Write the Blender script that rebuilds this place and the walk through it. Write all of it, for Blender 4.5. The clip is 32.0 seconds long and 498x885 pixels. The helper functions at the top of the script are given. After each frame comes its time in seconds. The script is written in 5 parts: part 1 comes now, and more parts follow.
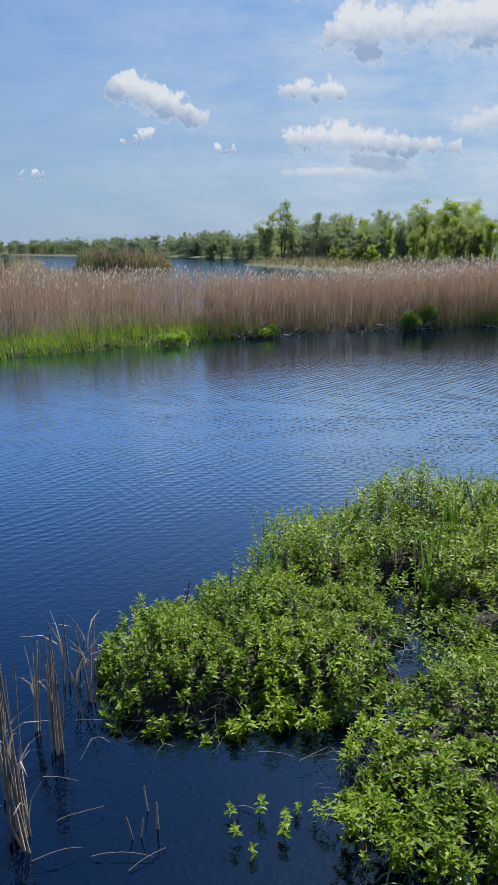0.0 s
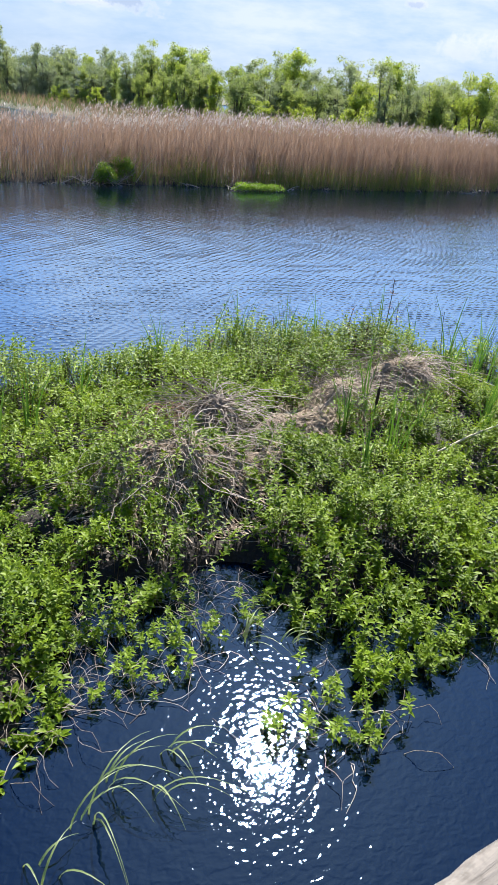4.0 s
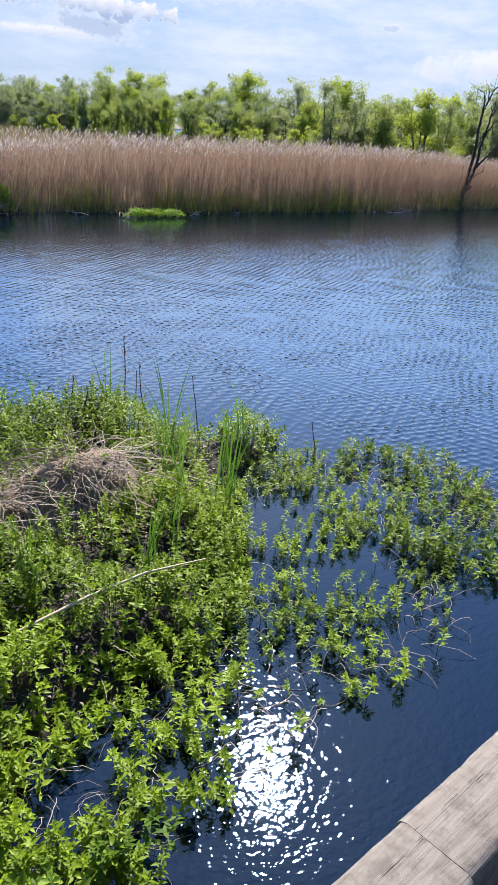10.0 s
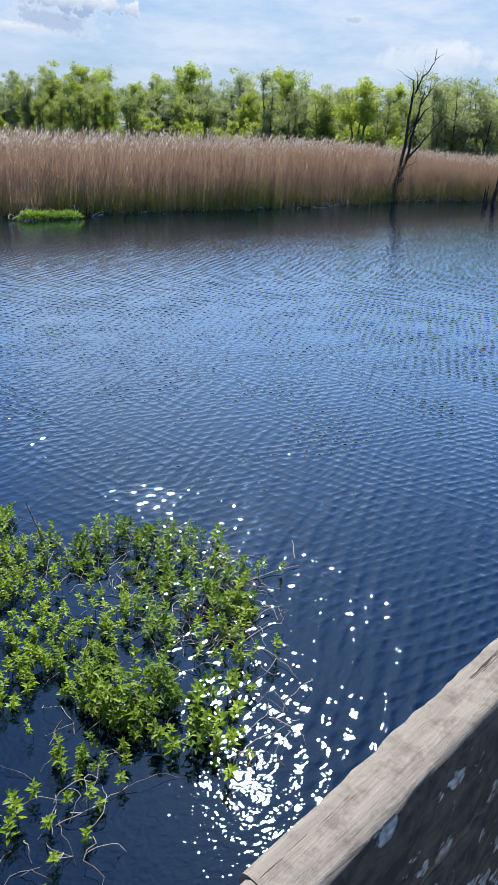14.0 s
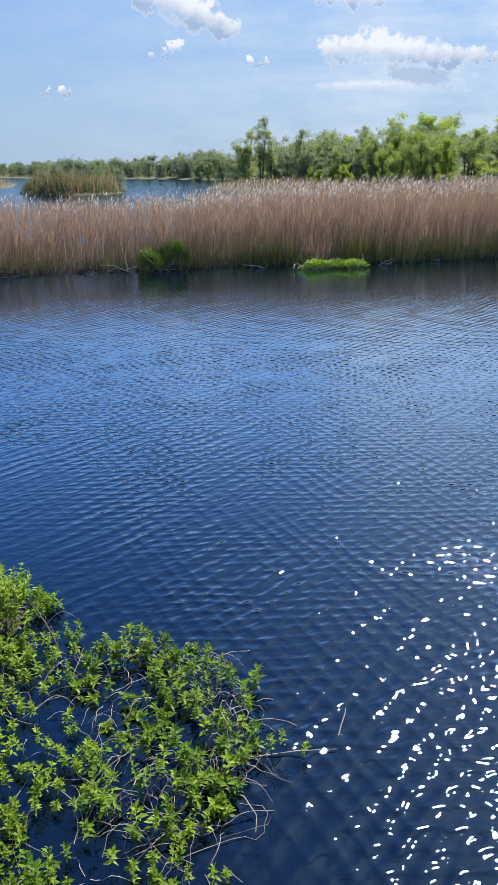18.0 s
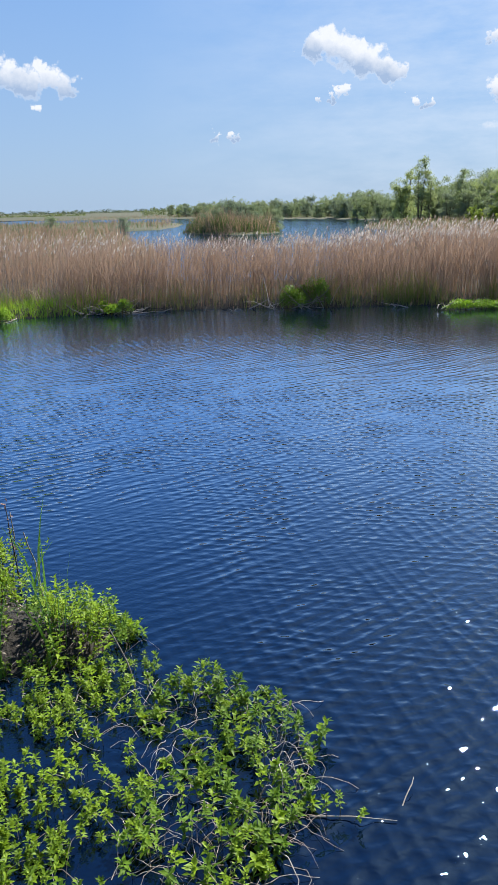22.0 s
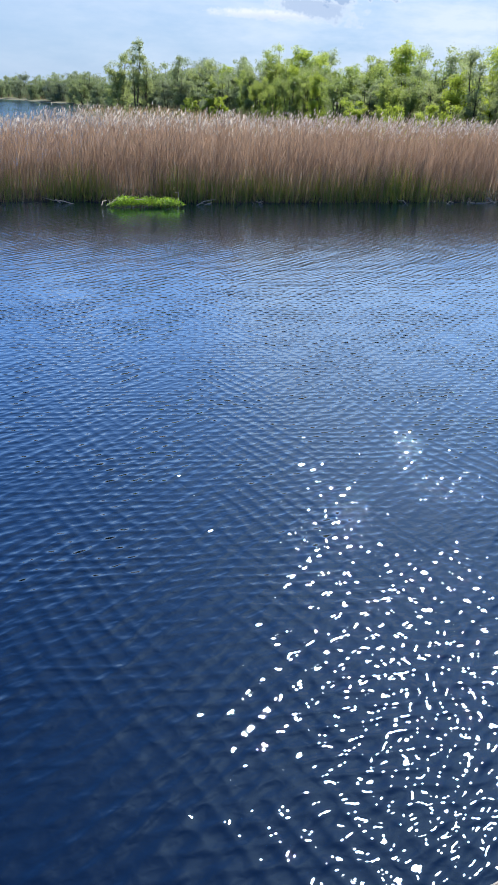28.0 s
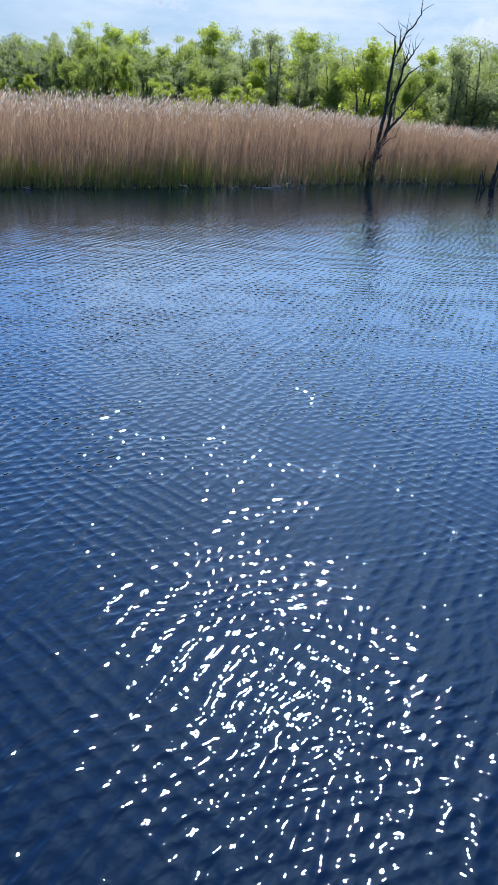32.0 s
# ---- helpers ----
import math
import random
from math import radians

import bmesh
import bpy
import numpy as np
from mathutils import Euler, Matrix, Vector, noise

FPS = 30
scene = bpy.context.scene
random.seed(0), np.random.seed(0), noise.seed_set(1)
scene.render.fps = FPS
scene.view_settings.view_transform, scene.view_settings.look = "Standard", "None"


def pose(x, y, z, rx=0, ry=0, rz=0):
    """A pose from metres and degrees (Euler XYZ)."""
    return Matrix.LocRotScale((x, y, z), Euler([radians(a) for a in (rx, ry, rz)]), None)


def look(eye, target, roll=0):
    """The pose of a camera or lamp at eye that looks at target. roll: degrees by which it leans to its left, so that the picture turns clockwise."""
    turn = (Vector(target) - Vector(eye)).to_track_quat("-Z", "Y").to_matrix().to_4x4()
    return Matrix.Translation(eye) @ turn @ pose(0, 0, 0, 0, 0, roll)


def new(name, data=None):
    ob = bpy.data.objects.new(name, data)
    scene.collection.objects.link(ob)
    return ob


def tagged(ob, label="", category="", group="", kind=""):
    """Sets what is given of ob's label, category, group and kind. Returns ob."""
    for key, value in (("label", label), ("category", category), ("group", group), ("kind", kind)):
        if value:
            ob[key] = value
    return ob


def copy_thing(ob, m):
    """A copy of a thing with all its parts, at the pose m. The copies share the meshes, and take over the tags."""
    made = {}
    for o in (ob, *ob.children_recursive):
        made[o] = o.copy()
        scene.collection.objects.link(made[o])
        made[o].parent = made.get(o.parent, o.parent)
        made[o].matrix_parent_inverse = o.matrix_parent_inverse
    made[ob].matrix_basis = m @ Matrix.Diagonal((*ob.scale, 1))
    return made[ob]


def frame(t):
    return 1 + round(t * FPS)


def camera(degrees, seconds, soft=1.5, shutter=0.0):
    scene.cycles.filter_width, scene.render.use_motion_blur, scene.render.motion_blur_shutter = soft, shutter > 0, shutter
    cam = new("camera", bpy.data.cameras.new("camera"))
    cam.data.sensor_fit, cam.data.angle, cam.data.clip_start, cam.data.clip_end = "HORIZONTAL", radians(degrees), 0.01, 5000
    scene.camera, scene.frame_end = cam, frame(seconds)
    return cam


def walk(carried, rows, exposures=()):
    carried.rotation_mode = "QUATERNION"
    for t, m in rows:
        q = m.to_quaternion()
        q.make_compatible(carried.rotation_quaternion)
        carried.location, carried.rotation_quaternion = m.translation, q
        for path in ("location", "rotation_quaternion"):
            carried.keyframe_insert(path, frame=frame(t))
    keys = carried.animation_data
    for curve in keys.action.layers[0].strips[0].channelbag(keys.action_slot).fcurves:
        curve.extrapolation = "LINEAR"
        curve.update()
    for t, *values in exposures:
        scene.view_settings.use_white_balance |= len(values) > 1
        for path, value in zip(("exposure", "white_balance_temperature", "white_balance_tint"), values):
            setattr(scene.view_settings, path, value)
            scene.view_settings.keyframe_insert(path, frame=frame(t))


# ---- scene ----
# ---------- camera and walk ----------
cam = camera(36.78, 32.0)
# seconds, eye x, y, z, heading, tilt, lean
PATH = [
    (0, 0.000, -0.510, 3.230, -17.21, -14.82, 0.49),
    (0.5, 0.041, -0.495, 3.214, -18.21, -16.14, -0.44),
    (1, 0.135, -0.525, 3.195, -21.36, -18.08, -0.99),
    (1.5, 0.284, -0.549, 3.182, -26.40, -19.94, -1.58),
    (2, 0.532, -0.530, 3.190, -31.10, -21.35, -2.16),
    (2.5, 0.813, -0.527, 3.189, -33.23, -22.63, -2.98),
    (3, 1.137, -0.532, 3.200, -34.05, -23.72, -4.07),
    (3.5, 1.444, -0.513, 3.186, -36.19, -24.14, -4.69),
    (4, 1.786, -0.471, 3.182, -38.33, -24.50, -5.29),
    (4.5, 2.115, -0.468, 3.158, -39.14, -24.97, -6.49),
    (6.5, 3.384, -0.328, 3.149, -42.76, -25.51, -7.78),
    (7, 3.724, -0.296, 3.157, -43.85, -25.13, -7.96),
    (7.5, 4.063, -0.268, 3.165, -43.61, -24.79, -7.45),
    (8, 4.417, -0.281, 3.170, -42.60, -24.74, -7.02),
    (8.5, 4.771, -0.252, 3.167, -41.95, -24.55, -6.02),
    (9, 5.166, -0.197, 3.185, -40.46, -24.17, -5.01),
    (9.5, 5.531, -0.196, 3.190, -38.85, -23.74, -4.36),
    (10, 5.875, -0.174, 3.184, -38.93, -22.85, -3.78),
    (10.5, 6.256, -0.127, 3.203, -39.13, -22.12, -3.77),
    (11, 6.615, -0.148, 3.210, -38.92, -22.50, -4.18),
    (11.5, 6.913, -0.115, 3.206, -39.92, -22.26, -4.15),
    (12, 7.266, -0.058, 3.243, -41.40, -22.03, -3.99),
    (12.5, 7.601, -0.085, 3.243, -41.61, -22.62, -3.50),
    (13, 7.949, -0.113, 3.243, -41.60, -22.93, -3.52),
    (13.5, 8.350, -0.055, 3.257, -41.51, -23.15, -3.28),
    (15.5, 9.647, 0.098, 3.205, -37.18, -23.16, -0.56),
    (16, 9.965, 0.151, 3.202, -34.06, -23.60, -0.43),
    (16.5, 10.282, 0.197, 3.200, -29.20, -23.39, -0.05),
    (17, 10.583, 0.244, 3.204, -22.62, -22.70, 0.44),
    (17.5, 10.856, 0.296, 3.214, -16.82, -21.80, 0.51),
    (18, 11.073, 0.340, 3.217, -14.68, -20.35, 0.91),
    (18.5, 11.266, 0.423, 3.228, -12.93, -18.92, 0.78),
    (19, 11.389, 0.423, 3.224, -11.07, -18.47, 0.66),
    (19.5, 11.428, 0.402, 3.218, -9.07, -17.66, 0.73),
    (20, 11.456, 0.363, 3.210, -6.76, -15.91, 0.99),
    (20.5, 11.456, 0.360, 3.204, -4.40, -14.71, 1.21),
    (21, 11.448, 0.359, 3.200, -2.46, -14.98, 1.23),
    (21.5, 11.465, 0.366, 3.199, -1.64, -15.98, 1.20),
    (22, 11.488, 0.363, 3.202, -3.08, -17.38, 1.30),
    (22.5, 11.541, 0.330, 3.211, -7.08, -19.21, 1.17),
    (23, 11.628, 0.300, 3.210, -11.50, -21.04, 1.38),
    (23.5, 11.731, 0.318, 3.208, -16.17, -22.45, 1.60),
    (24, 11.945, 0.372, 3.214, -21.38, -23.57, 1.21),
    (24.5, 12.142, 0.404, 3.209, -25.19, -24.69, 1.70),
    (25, 12.319, 0.388, 3.207, -23.55, -25.56, 1.56),
    (25.5, 12.500, 0.410, 3.207, -21.17, -26.01, 0.90),
    (26, 12.696, 0.430, 3.207, -22.18, -25.82, -0.34),
    (26.5, 12.915, 0.449, 3.206, -24.00, -25.08, -1.76),
    (28.5, 14.018, 0.547, 3.198, -23.09, -24.72, -3.23),
    (29, 14.306, 0.570, 3.192, -21.81, -25.23, -3.30),
    (29.5, 14.596, 0.594, 3.186, -25.17, -25.11, -3.36),
    (30, 14.894, 0.618, 3.184, -31.22, -24.52, -3.45),
    (30.5, 15.195, 0.652, 3.185, -36.58, -24.59, -2.74),
    (31, 15.489, 0.682, 3.187, -36.82, -24.74, -3.01),
    (31.5, 15.768, 0.711, 3.189, -36.98, -25.16, -3.63),
    (32, 16.043, 0.741, 3.195, -36.12, -25.27, -3.95),
]



def carried_pose(x, y, z, heading, tilt, lean):
    return pose(x, y, z, 90 + tilt, 0, heading) @ pose(0, 0, 0, 0, 0, -lean)


walk(cam, [(t, carried_pose(*v)) for t, *v in PATH], exposures=[
    (0, 0.6, 6350, 10), (2, 0.8, 6280, 11), (4, 1.15, 6420, 14), (6.5, 1.34, 6660, 19), (8, 1.21, 6660, 19), (9, 1.16, 6600, 19), (10.5, 1.04, 6500, 16), (13, 0.96, 6400, 12),
    (16, 0.88, 6350, 11), (18, 0.92, 6350, 11), (20, 0.92, 6380, 10), (22, 0.97, 6380, 11), (24, 1.06, 6350, 12), (26, 1.26, 6480, 12), (28.5, 1.07, 6300, 12), (30, 1.06, 6240, 11), (32, 1.04, 6240, 11)])

# ---------- sky, sun ----------
SUN_AZ, SUN_EL = radians(43), radians(46.7)
SUN_DIR = Vector((math.sin(SUN_AZ) * math.cos(SUN_EL), math.cos(SUN_AZ) * math.cos(SUN_EL), math.sin(SUN_EL)))
sun = new("sun", bpy.data.lights.new("sun", "SUN"))
sun.data.energy, sun.data.angle, sun.data.color = 5.0, radians(0.55), (1.0, 0.95, 0.86)
sun.matrix_world = look(SUN_DIR * 200, (0, 0, 0))


def nd(tree, kind, *links, **values):
    """A node; links fill its inputs in order (None skips, a socket links, a number or tuple sets), values set inputs by name."""
    n = tree.nodes.new(kind)
    for i, v in enumerate(links):
        if v is None:
            continue
        if isinstance(v, bpy.types.NodeSocket):
            tree.links.new(v, n.inputs[i])
        else:
            n.inputs[i].default_value = v
    for key, v in values.items():
        key = key.replace("_", " ")
        if isinstance(v, bpy.types.NodeSocket):
            tree.links.new(v, n.inputs[key])
        else:
            n.inputs[key].default_value = v
    return n


def mth(tree, op, a, b=0.0, c=0.0, clamp=False):
    n = nd(tree, "ShaderNodeMath", a, b, c)
    n.operation, n.use_clamp = op, clamp
    return n.outputs[0]


def mixc(tree, f, a, b, blend="MIX"):
    n = tree.nodes.new("ShaderNodeMix")
    n.data_type, n.blend_type = "RGBA", blend
    for i, v in ((0, f), (6, a), (7, b)):
        if isinstance(v, bpy.types.NodeSocket):
            tree.links.new(v, n.inputs[i])
        else:
            n.inputs[i].default_value = v if i == 0 or len(v) == 4 else (*v, 1)
    return n.outputs[2]


def ramp(tree, f, stops):
    n = nd(tree, "ShaderNodeValToRGB", f)
    cr = n.color_ramp
    while len(cr.elements) < len(stops):
        cr.elements.new(0.5)
    for e, (p, c) in zip(cr.elements, stops):
        e.position, e.color = p, (c, c, c, 1) if isinstance(c, (int, float)) else (*c, 1)
    return n.outputs[0]


def noise_tex(tree, vec, scale, detail=4.0, rough=0.55, dist=0.0):
    return nd(tree, "ShaderNodeTexNoise", vec, Scale=scale, Detail=detail, Roughness=rough, Distortion=dist).outputs[0]


world = bpy.data.worlds.new("sky")
scene.world = world
world.use_nodes = True
wt = world.node_tree
wt.nodes.clear()
sky = wt.nodes.new("ShaderNodeTexSky")
sky.sky_type, sky.sun_disc = "NISHITA", False
sky.sun_elevation, sky.sun_rotation = SUN_EL, SUN_AZ
sky.air_density, sky.dust_density, sky.ozone_density = 1.0, 1.2, 1.5
wdir = wt.nodes.new("ShaderNodeTexCoord").outputs["Generated"]
sep = nd(wt, "ShaderNodeSeparateXYZ", wdir)
az = mth(wt, "MULTIPLY", mth(wt, "ARCTAN2", sep.outputs[0], sep.outputs[1]), 57.29578)
el = mth(wt, "MULTIPLY", mth(wt, "ARCSINE", sep.outputs[2]), 57.29578)
flat = nd(wt, "ShaderNodeCombineXYZ", az, el, 0.0).outputs[0]
billow = noise_tex(wt, flat, 1.05, 7.0, 0.66)
fine = noise_tex(wt, flat, 3.4, 6.0, 0.65)
swirl = nd(wt, "ShaderNodeSeparateXYZ", nd(wt, "ShaderNodeTexNoise", flat, Scale=0.95, Detail=4.0, Roughness=0.55).outputs["Color"])
az_w = mth(wt, "MULTIPLY_ADD", mth(wt, "SUBTRACT", swirl.outputs[0], 0.5), 3.4, az)
el_w = mth(wt, "MULTIPLY_ADD", mth(wt, "SUBTRACT", swirl.outputs[1], 0.5), 2.2, el)
lump = mth(wt, "ADD", mth(wt, "MULTIPLY", mth(wt, "SUBTRACT", billow, 0.5), 2.3), mth(wt, "MULTIPLY", mth(wt, "SUBTRACT", fine, 0.5), 0.55))
# heaped clouds: heading, height, radius of each puff in degrees
PUFFS = (
    ((8.3, 10.4, 0.9), (9.3, 10.7, 1.1), (10.4, 10.1, 1.2), (11.4, 10.1, 0.85), (11.8, 9.4, 1.2), (12.8, 8.8, 1.0), (13.8, 8.6, 0.7)),
    ((-14.6, 8.7, 1.3), (-13.6, 8.9, 1.05), (-12.5, 8.8, 1.0), (-11.6, 8.4, 1.0), (-10.5, 9.2, 0.62), (-10.1, 8.6, 0.95), (-9.0, 8.1, 0.8)),
    ((10.2, 7.5, 0.5), (9.3, 7.3, 0.36), (8.7, 7.2, 0.26)), ((1.2, 4.85, 0.3), (2.4, 5.07, 0.36), (3.0, 4.85, 0.28)), ((14.8, 6.66, 0.32), (15.8, 6.6, 0.4)), ((-11.2, 6.65, 0.36),),
    ((20.3, 10.2, 0.55), (21.2, 10.4, 0.75), (22.1, 10.2, 0.75), (22.8, 10.4, 0.65), (23.6, 10.0, 0.6)),
    ((20.5, 7.2, 0.8), (21.6, 7.3, 0.9), (22.8, 7.5, 0.95), (23.8, 7.4, 0.9), (24.9, 7.0, 1.0), (26.1, 6.9, 1.15), (27.5, 6.6, 1.1), (28.9, 6.4, 0.9), (30.4, 6.5, 0.7), (31.8, 6.5, 0.5)),
    ((23.2, 13.7, 1.0), (24.4, 14.1, 1.5), (25.5, 14.6, 1.9), (25.6, 12.8, 1.5), (26.9, 14.2, 1.5), (28.8, 13.9, 1.5), (31.0, 14.0, 1.9), (33.5, 13.7, 1.9), (36.5, 13.6, 1.6)),
)
# flat banks: heading, height, half width, half height in degrees, slope, thickness (negative: grey)
# the last bank, unseen above the view, is added to whiten the water's reflection
BANKS = ((28.0, 17.4, 9.0, 2.2, 0.0, 1.0), (34.6, 8.2, 3.2, 0.9, 0.2, 0.85), (26.8, 5.5, 3.6, 0.85, -0.12, -0.85), (46.6, 6.5, 0.8, 0.3, 0.0, -0.75), (38.5, 8.6, 6.0, 1.15, 0.05, 0.95),
         (49.0, 9.5, 7.0, 1.0, 0.0, 0.8), (62.0, 8.5, 6.0, 1.8, 0.0, 1.0), (-40.0, 12.0, 9.0, 2.5, 0.0, 1.0), (100.0, 16.0, 16.0, 4.0, 0.0, 1.0), (-100.0, 20.0, 14.0, 4.0, 0.0, 1.0), (24.5, 5.0, 5.0, 0.35, 0.0, 0.7), (50.0, 4.2, 1.8, 0.9, 0.0, 0.5), (53.2, 4.6, 2.2, 1.0, 0.0, 0.6), (57.5, 4.2, 2.4, 0.9, 0.0, 0.6), (36.0, 27.0, 16.0, 5.0, 0.0, 0.7))
mask, under = 0.0, 0.0
for group in PUFFS:
    near = 0.0
    base_el = min(e - 0.75 * r for _, e, r in group)
    for a, e, r in group:
        dx, dy = mth(wt, "SUBTRACT", az_w, a), mth(wt, "SUBTRACT", el_w, e)
        dist = mth(wt, "SQRT", mth(wt, "MULTIPLY_ADD", dx, dx, mth(wt, "MULTIPLY", dy, dy)))
        near = mth(wt, "MAXIMUM", near, mth(wt, "SUBTRACT", 1.4, mth(wt, "DIVIDE", dist, r)))
    size = max(r for _, _, r in group)
    body = mth(wt, "SUBTRACT", mth(wt, "ADD", near, mth(wt, "MULTIPLY", lump, 0.58)), 0.40)
    m = mth(wt, "MULTIPLY", body, 2.6, clamp=True)
    mean_e = sum(e for _, e, _ in group) / len(group)
    slope = (group[-1][1] - group[0][1]) / (group[-1][0] - group[0][0] + 1e-6) if len(group) > 2 else 0.0
    level = mth(wt, "SUBTRACT", mth(wt, "SUBTRACT", el, mean_e), mth(wt, "MULTIPLY", mth(wt, "SUBTRACT", az, sum(a for a, _, _ in group) / len(group)), slope))
    low = mth(wt, "MULTIPLY", m, mth(wt, "MULTIPLY_ADD", mth(wt, "MULTIPLY_ADD", lump, 0.45 * size, level), -1.1 / size, 0.35, clamp=True))
    mask, under = mth(wt, "MAXIMUM", mask, m), mth(wt, "MAXIMUM", under, low)
for ca, ce, hw, hh, tilt, dens in BANKS:
    dx = mth(wt, "SUBTRACT", az, ca)
    dy = mth(wt, "SUBTRACT", mth(wt, "SUBTRACT", el, ce), mth(wt, "MULTIPLY", dx, tilt))
    u, w = mth(wt, "DIVIDE", dx, hw), mth(wt, "DIVIDE", dy, hh)
    r = mth(wt, "SQRT", mth(wt, "ADD", mth(wt, "MULTIPLY", u, u), mth(wt, "MULTIPLY", w, w)))
    body = mth(wt, "SUBTRACT", mth(wt, "ADD", 1.0, mth(wt, "MULTIPLY", lump, 0.95)), r)
    m = mth(wt, "MULTIPLY", mth(wt, "MULTIPLY", body, 2.0, clamp=True), abs(dens))
    low = mth(wt, "MULTIPLY", m, mth(wt, "MULTIPLY_ADD", mth(wt, "MULTIPLY_ADD", lump, 0.5, w), -0.8, 0.25 if dens > 0 else 1.3, clamp=True))
    mask, under = mth(wt, "MAXIMUM", mask, m), mth(wt, "MAXIMUM", under, low)
# thin veil over the lower sky towards the sun
veil_v = nd(wt, "ShaderNodeCombineXYZ", mth(wt, "MULTIPLY", az, 0.15), mth(wt, "MULTIPLY", el, 0.5), 3.0).outputs[0]
veil = mth(wt, "SUBTRACT", noise_tex(wt, veil_v, 1.0, 6.0, 0.62), 0.30)
toward = mth(wt, "MULTIPLY_ADD", mth(wt, "ABSOLUTE", mth(wt, "SUBTRACT", az, 45.0)), -0.024, 1.2, clamp=True)
band = mth(wt, "MULTIPLY_ADD", mth(wt, "ABSOLUTE", mth(wt, "SUBTRACT", el, 7.5)), -0.036, 1.10, clamp=True)
veil = mth(wt, "MULTIPLY", mth(wt, "MULTIPLY", mth(wt, "MULTIPLY", veil, 3.0, clamp=True), toward), band)
up = mth(wt, "DIVIDE", mth(wt, "ABSOLUTE", el), 110.0, clamp=True)
hazy = mth(wt, "MULTIPLY", mth(wt, "POWER", mth(wt, "SUBTRACT", 1.0, up), 1.8), 0.88)
SKY_WHITE = 9.4
haze = mixc(wt, mth(wt, "MULTIPLY", up, 3.4, clamp=True), tuple(SKY_WHITE * c for c in (0.43, 0.575, 0.77)), tuple(SKY_WHITE * c for c in (0.085, 0.34, 0.90)))
base = mixc(wt, 1.0, sky.outputs[0], (0.66, 0.95, 1.22), "MULTIPLY")
base = mixc(wt, hazy, base, haze)
base = mixc(wt, mth(wt, "MULTIPLY", veil, 0.85), base, tuple(SKY_WHITE * c for c in (0.74, 0.84, 0.96)))
tone = mixc(wt, mth(wt, "MULTIPLY_ADD", fine, 0.5, -0.15, clamp=True), tuple(SKY_WHITE * c for c in (0.95, 0.98, 1.02)), tuple(SKY_WHITE * c for c in (0.62, 0.70, 0.82)))
tone = mixc(wt, mth(wt, "MULTIPLY", under, 1.0, clamp=True), tone, tuple(SKY_WHITE * c for c in (0.39, 0.52, 0.73)))
base = mixc(wt, mask, base, tone)
# the bright sky close round the sun
nearby = nd(wt, "ShaderNodeVectorMath", wdir, tuple(SUN_DIR))
nearby.operation = "DOT_PRODUCT"
off_sun = mth(wt, "MULTIPLY", mth(wt, "ARCCOSINE", mth(wt, "MINIMUM", nearby.outputs["Value"], 1.0)), 57.29578)
aureole = mth(wt, "EXPONENT", mth(wt, "DIVIDE", off_sun, -9.0))
base = mixc(wt, aureole, base, tuple(SKY_WHITE * c for c in (0.95, 1.15, 1.35)))
back = nd(wt, "ShaderNodeBackground", base, 0.055)
nd(wt, "ShaderNodeOutputWorld", back.outputs[0])

# ---------- materials ----------


def material(name):
    m = bpy.data.materials.new(name)
    m.use_nodes = True
    m.node_tree.nodes.clear()
    return m, m.node_tree


def finish(tree, shader):
    nd(tree, "ShaderNodeOutputMaterial", shader)


def bsdf(tree, colour, rough, normal=None, **more):
    n = nd(tree, "ShaderNodeBsdfPrincipled", Base_Color=colour if isinstance(colour, bpy.types.NodeSocket) else (*colour, 1), Roughness=rough, **more)
    if normal is not None:
        tree.links.new(normal, n.inputs["Normal"])
    return n.outputs[0]


def leafy(name, dark, light, shine, rough=0.45, through_=0.4, patch=0.7, each=0.0, filtered=(1.35, 1.25, 0.70)):
    """Thin leaves: a colour between two by leaf and by patch, with light coming through."""
    m, t = material(name)
    pos = nd(t, "ShaderNodeNewGeometry")
    rnd = pos.outputs["Random Per Island"]
    spots = noise_tex(t, pos.outputs["Position"], patch, 3.0, 0.6)
    f = mth(t, "ADD", mth(t, "MULTIPLY", rnd, 0.6), mth(t, "MULTIPLY_ADD", spots, 1.4, -0.5), clamp=True)
    c = mixc(t, f, dark, light)
    if each:
        own = nd(t, "ShaderNodeObjectInfo").outputs["Random"]
        c = mixc(t, each, c, mixc(t, own, (0.74, 0.79, 0.88), (1.22, 1.20, 0.88)), "MULTIPLY")
    grain = noise_tex(t, pos.outputs["Position"], 55.0, 2.0)
    c = mixc(t, mth(t, "MULTIPLY", grain, 0.35), c, tuple(0.55 * v for v in dark))
    front = bsdf(t, c, rough, Specular_IOR_Level=shine)
    glow = nd(t, "ShaderNodeBsdfTranslucent", mixc(t, 1.0, c, filtered, "MULTIPLY")).outputs[0]
    finish(t, nd(t, "ShaderNodeMixShader", through_, front, glow).outputs[0])
    return m


